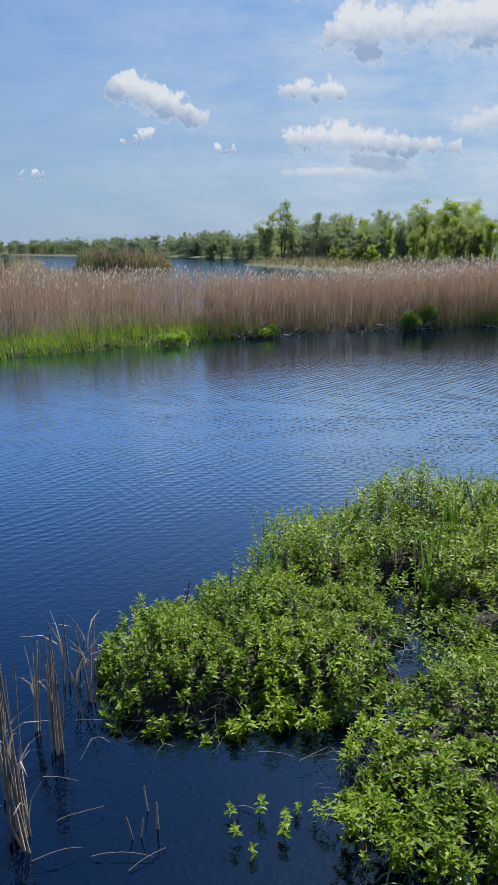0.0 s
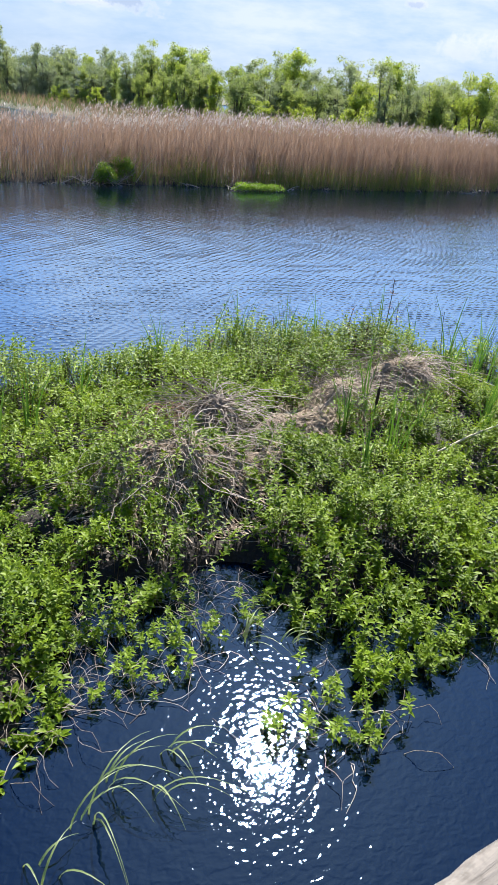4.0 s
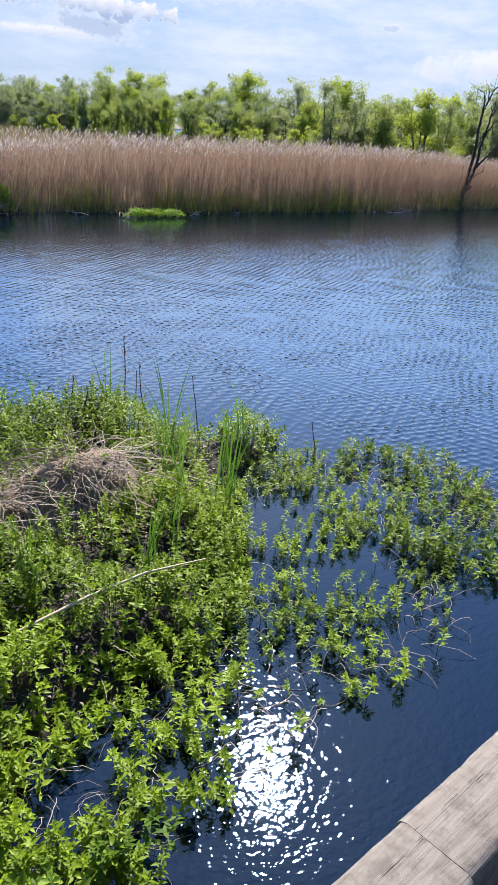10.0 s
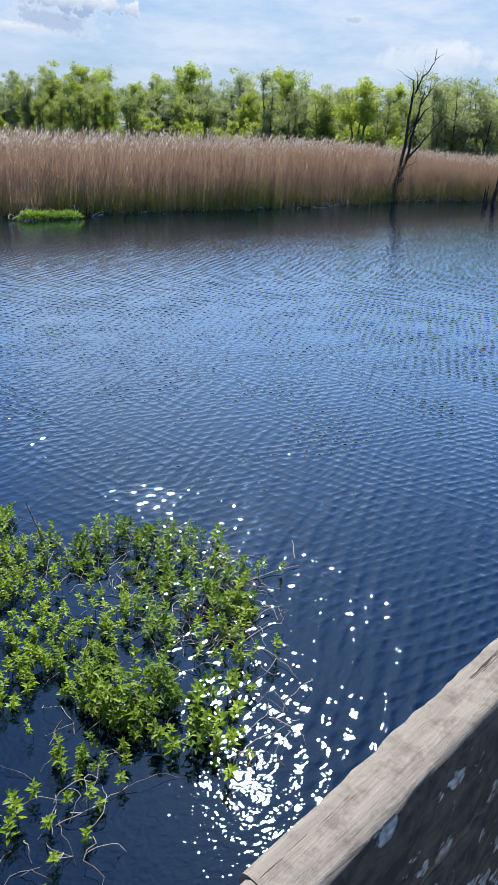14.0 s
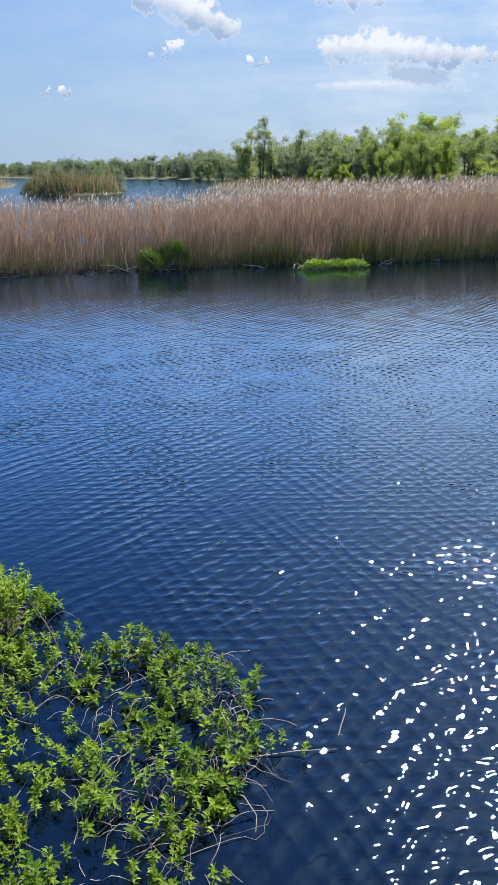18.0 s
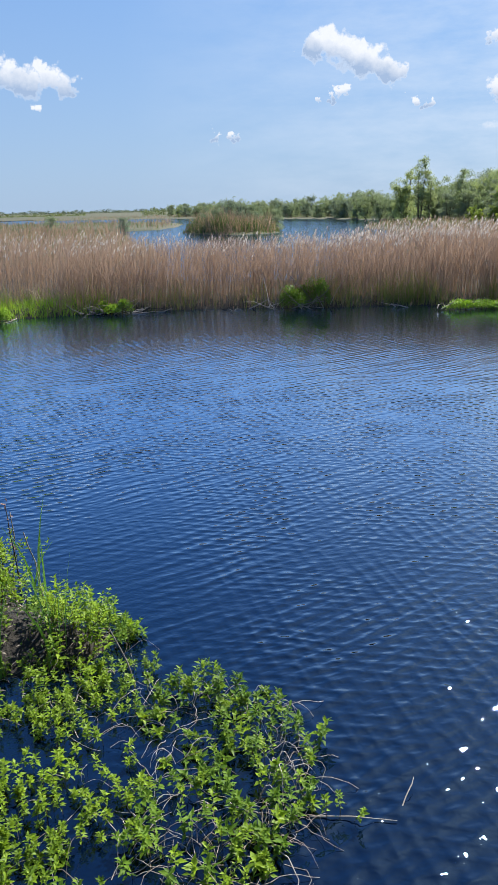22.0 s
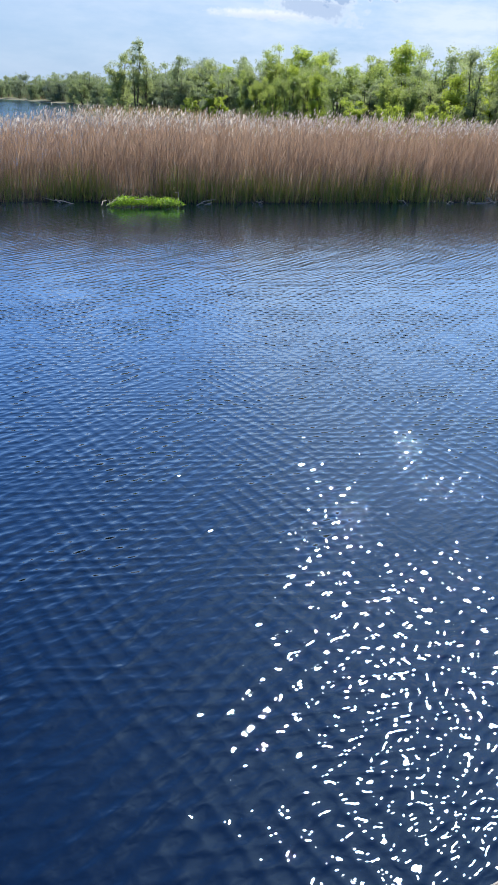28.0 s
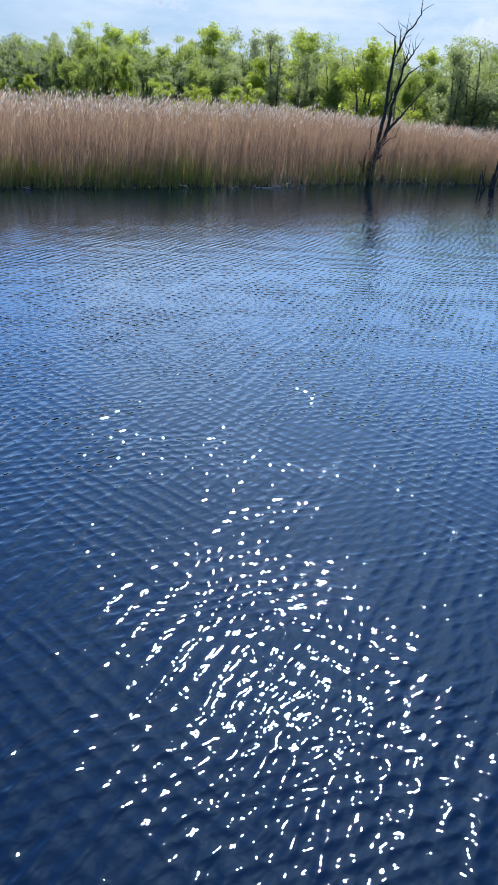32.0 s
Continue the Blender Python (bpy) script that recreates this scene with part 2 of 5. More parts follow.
def fibre(name, a, b, rough=0.8, through_=0.0, scale=4.0):
    """Stems, straw and twigs: colour by piece, streaked along the height."""
    m, t = material(name)
    g = nd(t, "ShaderNodeNewGeometry")
    v = nd(t, "ShaderNodeVectorMath", g.outputs["Position"], (40, 40, 6))
    v.operation = "MULTIPLY"
    n = noise_tex(t, v.outputs[0], scale * 0.2, 3.0)
    f = mth(t, "ADD", mth(t, "MULTIPLY", g.outputs["Random Per Island"], 0.75), mth(t, "MULTIPLY_ADD", n, 0.7, -0.25), clamp=True)
    c = mixc(t, f, a, b)
    s = bsdf(t, c, rough, Specular_IOR_Level=0.25)
    if through_:
        s = nd(t, "ShaderNodeMixShader", through_, s, nd(t, "ShaderNodeBsdfTranslucent", c).outputs[0]).outputs[0]
    finish(t, s)
    return m


def train(t, p, heading, length, warp, amount):
    """A train of ripples: heading of its crests in degrees, wave length in metres."""
    a = radians(heading)
    across = nd(t, "ShaderNodeVectorMath", p, (-math.sin(a), math.cos(a), 0))
    across.operation = "DOT_PRODUCT"
    along = nd(t, "ShaderNodeVectorMath", p, (math.cos(a), math.sin(a), 0))
    along.operation = "DOT_PRODUCT"
    v = nd(t, "ShaderNodeCombineXYZ", across.outputs["Value"], mth(t, "MULTIPLY", along.outputs["Value"], 0.6), 0.0).outputs[0]
    bend = noise_tex(t, v, 0.9 / length * 0.22, 3.0, 0.55)
    phase = mth(t, "ADD", mth(t, "MULTIPLY", across.outputs["Value"], 6.2832 / length), mth(t, "MULTIPLY", bend, warp))
    s = mth(t, "SINE", phase)
    crest = mth(t, "ADD", s, mth(t, "MULTIPLY", mth(t, "MULTIPLY", s, s), 0.35))
    patch = noise_tex(t, v, 0.16 / length, 2.0, 0.5)
    return mth(t, "MULTIPLY", mth(t, "MULTIPLY", crest, mth(t, "MULTIPLY_ADD", patch, 3.0, -0.85, clamp=True)), amount)


def water_material():
    m, t = material("river_water")
    p = nd(t, "ShaderNodeNewGeometry").outputs["Position"]
    skew = nd(t, "ShaderNodeMapping", p, (0, 0, 0), (0.5, 0.3, 0.6), (1.0, 1.25, 1.0)).outputs[0]
    h = mth(t, "MULTIPLY", noise_tex(t, skew, 15.0, 0.5, 0.5, 0.7), 0.0025)
    for heading, length, warp, amount in ((30, 0.165, 12.0, 0.0033), (-14, 0.12, 11.0, 0.0021), (-75, 0.15, 11.0, 0.0019), (25, 0.085, 10.0, 0.0008), (8, 0.075, 9.0, 0.0007), (42, 0.14, 12.0, 0.0017), (33, 0.33, 9.0, 0.0020)):
        h = mth(t, "ADD", h, train(t, p, heading, length, warp, amount))
    h = mth(t, "ADD", h, mth(t, "MULTIPLY", noise_tex(t, p, 4.5, 1.5, 0.5), 0.006))
    # calm among the plants, rippled in the open river, easing off under the far bank
    place = nd(t, "ShaderNodeSeparateXYZ", p)
    gust = noise_tex(t, nd(t, "ShaderNodeMapping", p, (0, 0, 0), (0, 0, radians(20)), (0.12, 0.34, 1.0)).outputs[0], 1.0, 3.0, 0.6)
    east = mth(t, "MULTIPLY", mth(t, "SUBTRACT", mth(t, "MULTIPLY_ADD", gust, 1.6, place.outputs[0]), 11.1), 0.6, clamp=True)
    west = mth(t, "MULTIPLY_ADD", place.outputs[0], 0.07, 0.42, clamp=True)
    open_ = mth(t, "MULTIPLY", mth(t, "MULTIPLY_ADD", place.outputs[1], 0.30, -1.8, clamp=True), west)
    ease = mth(t, "MAXIMUM", mth(t, "MULTIPLY_ADD", place.outputs[1], -0.050, 1.25, clamp=True), 0.34)
    calm = mth(t, "MULTIPLY_ADD", mth(t, "MAXIMUM", east, open_), 0.88, 0.065)
    calm = mth(t, "MULTIPLY", calm, mth(t, "MULTIPLY_ADD", gust, 0.9, 0.6))
    h = mth(t, "MULTIPLY", h, mth(t, "MULTIPLY", calm, ease))
    still = mth(t, "SUBTRACT", 1.0, calm, clamp=True)
    h = mth(t, "MULTIPLY_ADD", noise_tex(t, skew, 20.0, 1.0, 0.5, 0.4), mth(t, "MULTIPLY", still, 0.0028), h)
    b = nd(t, "ShaderNodeBump", Strength=1.0, Distance=1.0, Height=h)
    body = nd(t, "ShaderNodeBsdfDiffuse", (0.0004, 0.0033, 0.0135, 1)).outputs[0]
    gloss = nd(t, "ShaderNodeBsdfGlossy", (0.595, 0.785, 0.995, 1), 0.092, Normal=b.outputs[0])
    gloss.distribution = "BECKMANN"
    gloss = gloss.outputs[0]
    amount = nd(t, "ShaderNodeFresnel", 1.33, b.outputs[0]).outputs[0]
    amount = mth(t, "MINIMUM", mth(t, "MULTIPLY", mth(t, "POWER", amount, 1.15), 4.3), 0.80)
    finish(t, nd(t, "ShaderNodeMixShader", amount, body, gloss).outputs[0])
    return m


def ground_material(name, a, b, scale=1.3):
    m, t = material(name)
    p = nd(t, "ShaderNodeNewGeometry").outputs["Position"]
    n1, n2 = noise_tex(t, p, scale, 5.0), noise_tex(t, p, scale * 14, 4.0)
    c = mixc(t, mth(t, "MULTIPLY_ADD", n1, 2.0, -0.5, clamp=True), a, b)
    c = mixc(t, mth(t, "MULTIPLY", n2, 0.5), c, tuple(0.5 * v for v in a))
    bump = nd(t, "ShaderNodeBump", Strength=0.6, Distance=0.06, Height=n2)
    finish(t, bsdf(t, c, 0.85, bump.outputs[0]))
    return m


def rail_material():
    m, t = material("weathered_rail_wood")
    co = nd(t, "ShaderNodeTexCoord").outputs["Object"]
    along = nd(t, "ShaderNodeMapping", co, (0, 0, 0), (0, 0, 0), (0.35, 6.0, 6.0)).outputs[0]
    grain = noise_tex(t, along, 9.0, 6.0, 0.65, 0.8)
    broad = noise_tex(t, co, 5.0, 4.0, 0.6)
    crackv = nd(t, "ShaderNodeMapping", co, (0, 0, 0), (0, 0, 0), (0.5, 10.0, 10.0)).outputs[0]
    crack = mth(t, "MULTIPLY_ADD", noise_tex(t, crackv, 4.0, 5.0, 0.65, 0.6), -14.0, 5.2, clamp=True)
    c = mixc(t, ramp(t, grain, ((0.22, 0.15), (0.78, 0.9))), (0.12, 0.104, 0.086), (0.29, 0.262, 0.225))
    c = mixc(t, mth(t, "MULTIPLY_ADD", broad, 2.2, -1.0, clamp=True), c, (0.22, 0.205, 0.18))
    c = mixc(t, mth(t, "MULTIPLY", crack, 0.85), c, (0.03, 0.026, 0.02))
    blotch = ramp(t, noise_tex(t, co, 26.0, 6.0, 0.7), ((0.46, 0.0), (0.62, 1.0)))
    c = mixc(t, mth(t, "MULTIPLY", blotch, 0.6), c, (0.075, 0.064, 0.052))
    # pale lichen crusts, moss and painted shade on the side away from the sun
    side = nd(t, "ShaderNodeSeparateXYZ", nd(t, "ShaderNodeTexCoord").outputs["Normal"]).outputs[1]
    shade_side = mth(t, "MULTIPLY_ADD", side, -6.0, -4.2, clamp=True)
    # dark mossy brown, with this side's shade painted into it
    c = mixc(t, mth(t, "MULTIPLY", shade_side, 0.92), c, mixc(t, ramp(t, noise_tex(t, co, 22.0, 6.0, 0.7), ((0.38, 0.0), (0.64, 1.0))), (0.030, 0.025, 0.019), (0.135, 0.108, 0.075)))
    cv = nd(t, "ShaderNodeMapping", co, (0, 0, 0), (0, 0, 0), (0.98, 1.0, 1.12)).outputs[0]
    cells = nd(t, "ShaderNodeTexVoronoi", Vector=cv, Scale=17.0)
    lobes = nd(t, "ShaderNodeTexVoronoi", Vector=cv, Scale=70.0)
    where = noise_tex(t, cv, 7.0, 2.0, 0.55)
    edge = mth(t, "ADD", mth(t, "MULTIPLY", cells.outputs["Distance"], -0.42), mth(t, "MULTIPLY", lobes.outputs["Distance"], -0.16))
    crust = ramp(t, mth(t, "ADD", mth(t, "ADD", where, edge), mth(t, "MULTIPLY", noise_tex(t, cv, 70.0, 3.0, 0.65), 0.25)), ((0.40, 0.0), (0.44, 1.0)))
    lich = mixc(t, mth(t, "MULTIPLY_ADD", lobes.outputs["Distance"], -1.5, 1.1, clamp=True), (0.27, 0.25, 0.21), (0.88, 0.81, 0.69))
    lich = mixc(t, mth(t, "MULTIPLY", noise_tex(t, co, 120.0, 2.0, 0.6), 0.5), lich, (0.30, 0.30, 0.26))
    c = mixc(t, mth(t, "MULTIPLY", crust, shade_side), c, lich)
    hgt = mth(t, "ADD", mth(t, "MULTIPLY", grain, 0.5), mth(t, "SUBTRACT", mth(t, "MULTIPLY", mth(t, "MULTIPLY", crust, shade_side), 0.8), crack))
    bump = nd(t, "ShaderNodeBump", Strength=0.9, Distance=0.010, Height=hgt)
    finish(t, bsdf(t, c, 0.82, bump.outputs[0], Specular_IOR_Level=0.3))
    return m


WATER = water_material()
MUD = ground_material("dark_peat_mud", (0.009, 0.007, 0.005), (0.030, 0.023, 0.013))
MARSH = ground_material("marsh_ground", (0.045, 0.060, 0.018), (0.10, 0.085, 0.04), 0.09)
BED = ground_material("river_bed", (0.02, 0.017, 0.012), (0.045, 0.038, 0.025))
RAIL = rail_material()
PLANK = ground_material("grey_deck_board", (0.20, 0.18, 0.15), (0.34, 0.31, 0.27), 4.0)
LEAF = leafy("marsh_plant_leaf", (0.046, 0.104, 0.008), (0.325, 0.468, 0.024), 0.19, 0.46, 0.33, 0.9)
LEAF_OLD = leafy("dull_marsh_leaf", (0.042, 0.100, 0.011), (0.17, 0.285, 0.026), 0.15, 0.55, 0.30, 1.3)
BLADE = leafy("iris_blade", (0.040, 0.115, 0.020), (0.125, 0.27, 0.040), 0.5, 0.4, 0.4, 1.5)
GRASS = leafy("bank_grass", (0.13, 0.26, 0.025), (0.32, 0.51, 0.06), 0.3, 0.55, 0.45, 0.5)
STEM = fibre("red_green_stem", (0.10, 0.05, 0.022), (0.20, 0.16, 0.045))
TWIG = fibre("bleached_twig", (0.12, 0.09, 0.065), (0.56, 0.48, 0.39), 0.7)
STRAW = fibre("dead_straw", (0.20, 0.145, 0.095), (0.58, 0.48, 0.36), 0.75, 0.2)
BRUSH = fibre("grey_dead_brush", (0.10, 0.08, 0.06), (0.36, 0.31, 0.25), 0.8, 0.1)
RUST = fibre("rusty_dead_rush", (0.12, 0.06, 0.04), (0.30, 0.17, 0.11), 0.8, 0.1)
RUST_DARK = fibre("bulrush_velvet", (0.030, 0.018, 0.011), (0.075, 0.045, 0.028), 0.95)
PALE_CANE = fibre("pale_fallen_cane", (0.42, 0.36, 0.22), (0.60, 0.53, 0.36), 0.7)
CANE = fibre("dead_cane", (0.075, 0.058, 0.043), (0.27, 0.22, 0.17), 0.7)
REED = fibre("dry_reed", (0.275, 0.180, 0.118), (0.42, 0.300, 0.205), 0.75, 0.45)
REED_PALE = fibre("pale_reed_leaf", (0.32, 0.215, 0.148), (0.46, 0.335, 0.245), 0.75, 0.45)
PLUME = fibre("reed_plume", (0.42, 0.35, 0.29), (0.76, 0.70, 0.62), 0.9, 0.45)
SHOOT = leafy("green_reed_shoot", (0.12, 0.16, 0.045), (0.27, 0.325, 0.095), 0.2, 0.6, 0.40, 0.35)
SHRUB = leafy("bank_shrub_leaf", (0.08, 0.17, 0.025), (0.28, 0.43, 0.05), 0.3, 0.5, 0.4, 1.5)
BARK = ground_material("willow_bark", (0.05, 0.042, 0.032), (0.12, 0.10, 0.08), 3.0)
DEADWOOD = ground_material("dark_deadwood", (0.022, 0.018, 0.015), (0.075, 0.062, 0.052), 3.0)
# some blue-grey aerial haze is mixed into these leaf colours, most in the last two
TREE_LEAVES = [leafy("willow_leaves_fresh", (0.175, 0.240, 0.085), (0.385, 0.475, 0.170), 0.2, 0.5, 0.53, 0.5, 0.8, (1.2, 1.15, 0.85)),
               leafy("willow_leaves_grey", (0.22, 0.275, 0.145), (0.38, 0.445, 0.24), 0.2, 0.5, 0.52, 0.5, 0.8, (1.15, 1.12, 0.92)),
               leafy("birch_leaves", (0.205, 0.285, 0.060), (0.425, 0.53, 0.125), 0.2, 0.5, 0.53, 0.5, 0.8, (1.25, 1.18, 0.8)),
               leafy("hazed_willow_leaves", (0.19, 0.245, 0.135), (0.34, 0.40, 0.215), 0.2, 0.5, 0.45, 0.2, 0.7, (1.1, 1.1, 0.95)),
               leafy("hazed_grey_willow_leaves", (0.20, 0.245, 0.17), (0.33, 0.385, 0.25), 0.2, 0.5, 0.45, 0.2, 0.7, (1.1, 1.1, 0.95))]
WATER_GRASS = leafy("pale_water_grass", (0.16, 0.22, 0.075), (0.34, 0.42, 0.18), 0.4, 0.4, 0.35, 1.5)
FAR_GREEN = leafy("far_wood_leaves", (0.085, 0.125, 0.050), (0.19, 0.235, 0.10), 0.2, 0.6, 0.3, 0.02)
# far woods: the haze of distance is put into the leaf colour
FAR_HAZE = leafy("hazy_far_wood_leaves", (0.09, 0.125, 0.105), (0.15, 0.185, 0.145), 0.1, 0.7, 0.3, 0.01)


# ---------- mesh tools ----------
rng = np.random.default_rng(7)


class Soup:
    """Gathers vertices and triangles or quads, then makes one mesh."""

    def __init__(self):
        self.v, self.f, self.n = [], [], 0

    def add(self, verts, faces):
        verts, faces = np.asarray(verts, float).reshape(-1, 3), np.asarray(faces, int)
        if faces.shape[1] == 3:
            faces = np.c_[faces, np.full(len(faces), -1 - self.n)]
        self.v.append(verts)
        self.f.append(faces + self.n)
        self.n += len(verts)

    def mesh(self, name, material_, smooth=False):
        v, f = np.concatenate(self.v), np.concatenate(self.f)
        me = bpy.data.meshes.new(name)
        count = np.where(f[:, 3] < 0, 3, 4)
        loops = f.ravel()
        loops = loops[loops >= 0]
        me.vertices.add(len(v))
        me.vertices.foreach_set("co", v.ravel())
        me.loops.add(len(loops))
        me.loops.foreach_set("vertex_index", loops)
        me.polygons.add(len(f))
        me.polygons.foreach_set("loop_start", np.r_[0, np.cumsum(count)[:-1]])
        me.polygons.foreach_set("loop_total", count)
        if smooth:
            me.polygons.foreach_set("use_smooth", np.ones(len(f), bool))
        me.materials.append(material_)
        me.update(calc_edges=True)
        return me


def tube(soup, path, radii, sides=6, cap=True):
    """A tapered tube along a path."""
    path, radii = np.asarray(path, float), np.asarray(radii, float)
    d = np.gradient(path, axis=0)
    d /= np.linalg.norm(d, axis=1)[:, None] + 1e-9
    ref = np.where(np.abs(d[:, 2:3]) > 0.9, [[1.0, 0, 0]], [[0, 0, 1.0]])
    a = np.cross(d, ref)
    a /= np.linalg.norm(a, axis=1)[:, None] + 1e-9
    b = np.cross(d, a)
    w = np.linspace(0, 2 * np.pi, sides, endpoint=False)
    ring = path[:, None] + radii[:, None, None] * (np.cos(w)[None, :, None] * a[:, None] + np.sin(w)[None, :, None] * b[:, None])
    n = len(path)
    i, j = np.meshgrid(np.arange(n - 1), np.arange(sides), indexing="ij")
    k = (j + 1) % sides
    quads = np.stack([i * sides + j, i * sides + k, (i + 1) * sides + k, (i + 1) * sides + j], -1).reshape(-1, 4)
    soup.add(ring, quads)
    if cap and radii[-1] > 0.004:
        tip = ring[-1].mean(0) + d[-1] * radii[-1] * 0.3
        soup.add(np.r_[ring[-1], [tip]], [[q, (q + 1) % sides, sides] for q in range(sides)])


def blades(soup, root, lean, length, width, bend, segs=3, face=None):
    """Many flat tapering blades at once: root points, lean directions (unit, horizontal), lengths, widths, bend."""
    n = len(root)
    face = rng.uniform(0, 2 * np.pi, n) if face is None else face
    side = np.c_[np.cos(face), np.sin(face), np.zeros(n)]
    rows = []
    for s in np.linspace(0, 1, segs + 1):
        out = bend * s * s * length
        rise = length * s * np.sqrt(np.maximum(1 - (bend * s) ** 2 * 0.8, 0.05))
        mid = root + lean * out[:, None] + np.c_[np.zeros(n), np.zeros(n), rise]
        w = width * (1 - s ** 2.2) * 0.5 + 0.0004
        rows.append(np.stack([mid - side * w[:, None], mid + side * w[:, None]], 1))
    v = np.stack(rows, 1).reshape(n, -1, 3)
    m = (segs + 1) * 2
    q = np.array([[2 * s, 2 * s + 1, 2 * s + 3, 2 * s + 2] for s in range(segs)])
    soup.add(v.reshape(-1, 3), (np.arange(n)[:, None, None] * m + q).reshape(-1, 4))


def unit(n, spread=2 * np.pi, centre=0.0):
    a = centre + rng.uniform(-0.5, 0.5, n) * spread
    return np.c_[np.cos(a), np.sin(a), np.zeros(n)]


def leaf_soup(soup, root, way, length, width, fold=0.25):
    """Pointed leaves with a keel: root points, unit directions, lengths, widths. Four triangles each."""
    n = len(root)
    up = np.tile([[0, 0, 1.0]], (n, 1)) + rng.normal(0, 0.25, (n, 3))
    side = np.cross(way, up)
    side /= np.linalg.norm(side, axis=1)[:, None] + 1e-9
    nor = np.cross(side, way)
    L, W = length[:, None], width[:, None]
    mid = root + way * L * 0.45
    tip = root + way * L - nor * L * 0.10
    v = np.stack([root, mid - side * W * 0.5 + nor * W * fold, mid, mid + side * W * 0.5 + nor * W * fold, tip], 1)
    f = np.array([[0, 2, 1], [0, 3, 2], [1, 2, 4], [2, 3, 4]])
    soup.add(v.reshape(-1, 3), (np.arange(n)[:, None, None] * 5 + f).reshape(-1, 3))


def part(name, me, parent, label="", kind=""):
    ob = new(name, me)
    ob.parent = parent
    return tagged(ob, label, kind=kind)


def thing(name, label, category, group="", at=(0, 0, 0)):
    ob = new(name)
    ob.empty_display_size = 0.1
    ob.location = at
    return tagged(ob, label, category, group)


def stuff(name, me, label, category):
    return tagged(new(name, me), label, category, kind="stuff")


def inside(poly, x, y):
    """Which points lie in a polygon."""
    poly = np.asarray(poly, float)
    x, y = np.asarray(x, float), np.asarray(y, float)
    res = np.zeros(x.shape, bool)
    for (x0, y0), (x1, y1) in zip(poly, np.roll(poly, -1, 0)):
        hit = (y0 > y) != (y1 > y)
        res ^= hit & (x < (x1 - x0) * (y - y0) / (y1 - y0 + 1e-12) + x0)
    return res


def edge_distance(poly, x, y):
    """Distance of points to the outline of a polygon."""
    poly = np.asarray(poly, float)
    p = np.stack([x, y], -1)
    best = np.full(np.shape(x), 1e9)
    for a, b in zip(poly, np.roll(poly, -1, 0)):
        ab = b - a
        s = np.clip(((p - a) @ ab) / (ab @ ab), 0, 1)
        best = np.minimum(best, np.linalg.norm(p - a - s[..., None] * ab, axis=-1))
    return best


def wobble(x, y, scale, seed=0.0):
    """Cheap smooth noise of about -1 to 1."""
    x, y = np.asarray(x, float) * scale + seed * 7.3, np.asarray(y, float) * scale - seed * 3.1
    return (np.sin(1.7 * x + 0.6 * np.sin(1.3 * y + 1)) + np.sin(2.3 * y + 1.1 * np.sin(0.9 * x + 2)) + 0.6 * np.sin(4.1 * x - 3.3 * y) + 0.5 * np.sin(3.1 * x + 5.2 * y + 1)) / 2.6


# ---------- water and land ----------
def sheet(name, size, z, mat_):
    me = bpy.data.meshes.new(name)
    me.from_pydata([(-size, -size, z), (size, -size, z), (size, size, z), (-size, size, z)], [], [(0, 1, 2, 3)])
    me.materials.append(mat_)
    return new(name, me)


tagged(sheet("ground", 4500, -1.2, BED), "dark silty bed under the whole wetland", "ground", kind="structure")
tagged(sheet("water", 1500, 0.0, WATER), "dark blue rippled river water glittering in the sun", "water", kind="structure")


def grid_land(name, x0, x1, y0, y1, step, height, mat_, label, category="ground"):
    """Land over a rectangle, kept only where its height function is above the water."""
    xs, ys = np.arange(x0, x1 + step / 2, step), np.arange(y0, y1 + step / 2, step)
    X, Y = np.meshgrid(xs, ys, indexing="ij")
    Z = height(X, Y)
    ny = len(ys)
    i, j = np.meshgrid(np.arange(len(xs) - 1), np.arange(ny - 1), indexing="ij")
    q = np.stack([i * ny + j, (i + 1) * ny + j, (i + 1) * ny + j + 1, i * ny + j + 1], -1).reshape(-1, 4)
    q = q[(Z.ravel()[q] > -0.10).any(1)]
    s = Soup()
    s.add(np.stack([X, Y, Z], -1).reshape(-1, 3), q)
    me = s.mesh(name, mat_, True)
    bm = bmesh.new()
    bm.from_mesh(me)
    bmesh.ops.delete(bm, geom=[v for v in bm.verts if not v.link_faces], context="VERTS")
    bm.to_mesh(me)
    bm.free()
    return tagged(new(name, me), label, category, kind="structure")


BANK_X = (-60, -14, -6, -0.5, 1.2, 3.1, 5.2, 7.2, 9, 12, 15, 18.5, 22, 26, 30, 35, 40, 46, 60, 110)
BANK_Y = (16.5, 19.5, 21.8, 22.7, 23.1, 24.0, 24.5, 24.9, 25.3, 25.6, 25.2, 24.9, 24.4, 24.0, 23.8, 23.9, 24.2, 22.6, 22, 19)


def bank_front(x):
    return np.interp(x, BANK_X, BANK_Y) + 0.16 * wobble(x, x * 0, 1.1) + 0.08 * wobble(x, x * 0, 4.0)


def bank_back(x):
    return np.interp(x, (-60, -2, 6, 12, 17, 22, 30, 38, 50, 110), (75, 60, 42, 34, 34, 44, 58, 100, 130, 150))


def bank_height(X, Y):
    inset = np.minimum(Y - bank_front(X), bank_back(X) - Y)
    return np.clip(inset * 0.35 - 0.04, -0.3, 0.22) + 0.03 * wobble(X, Y, 2.0)


grid_land("ground_far_bank", -40, 100, 16, 64, 0.5, bank_height, MUD, "dark muddy far bank of the river under reeds")


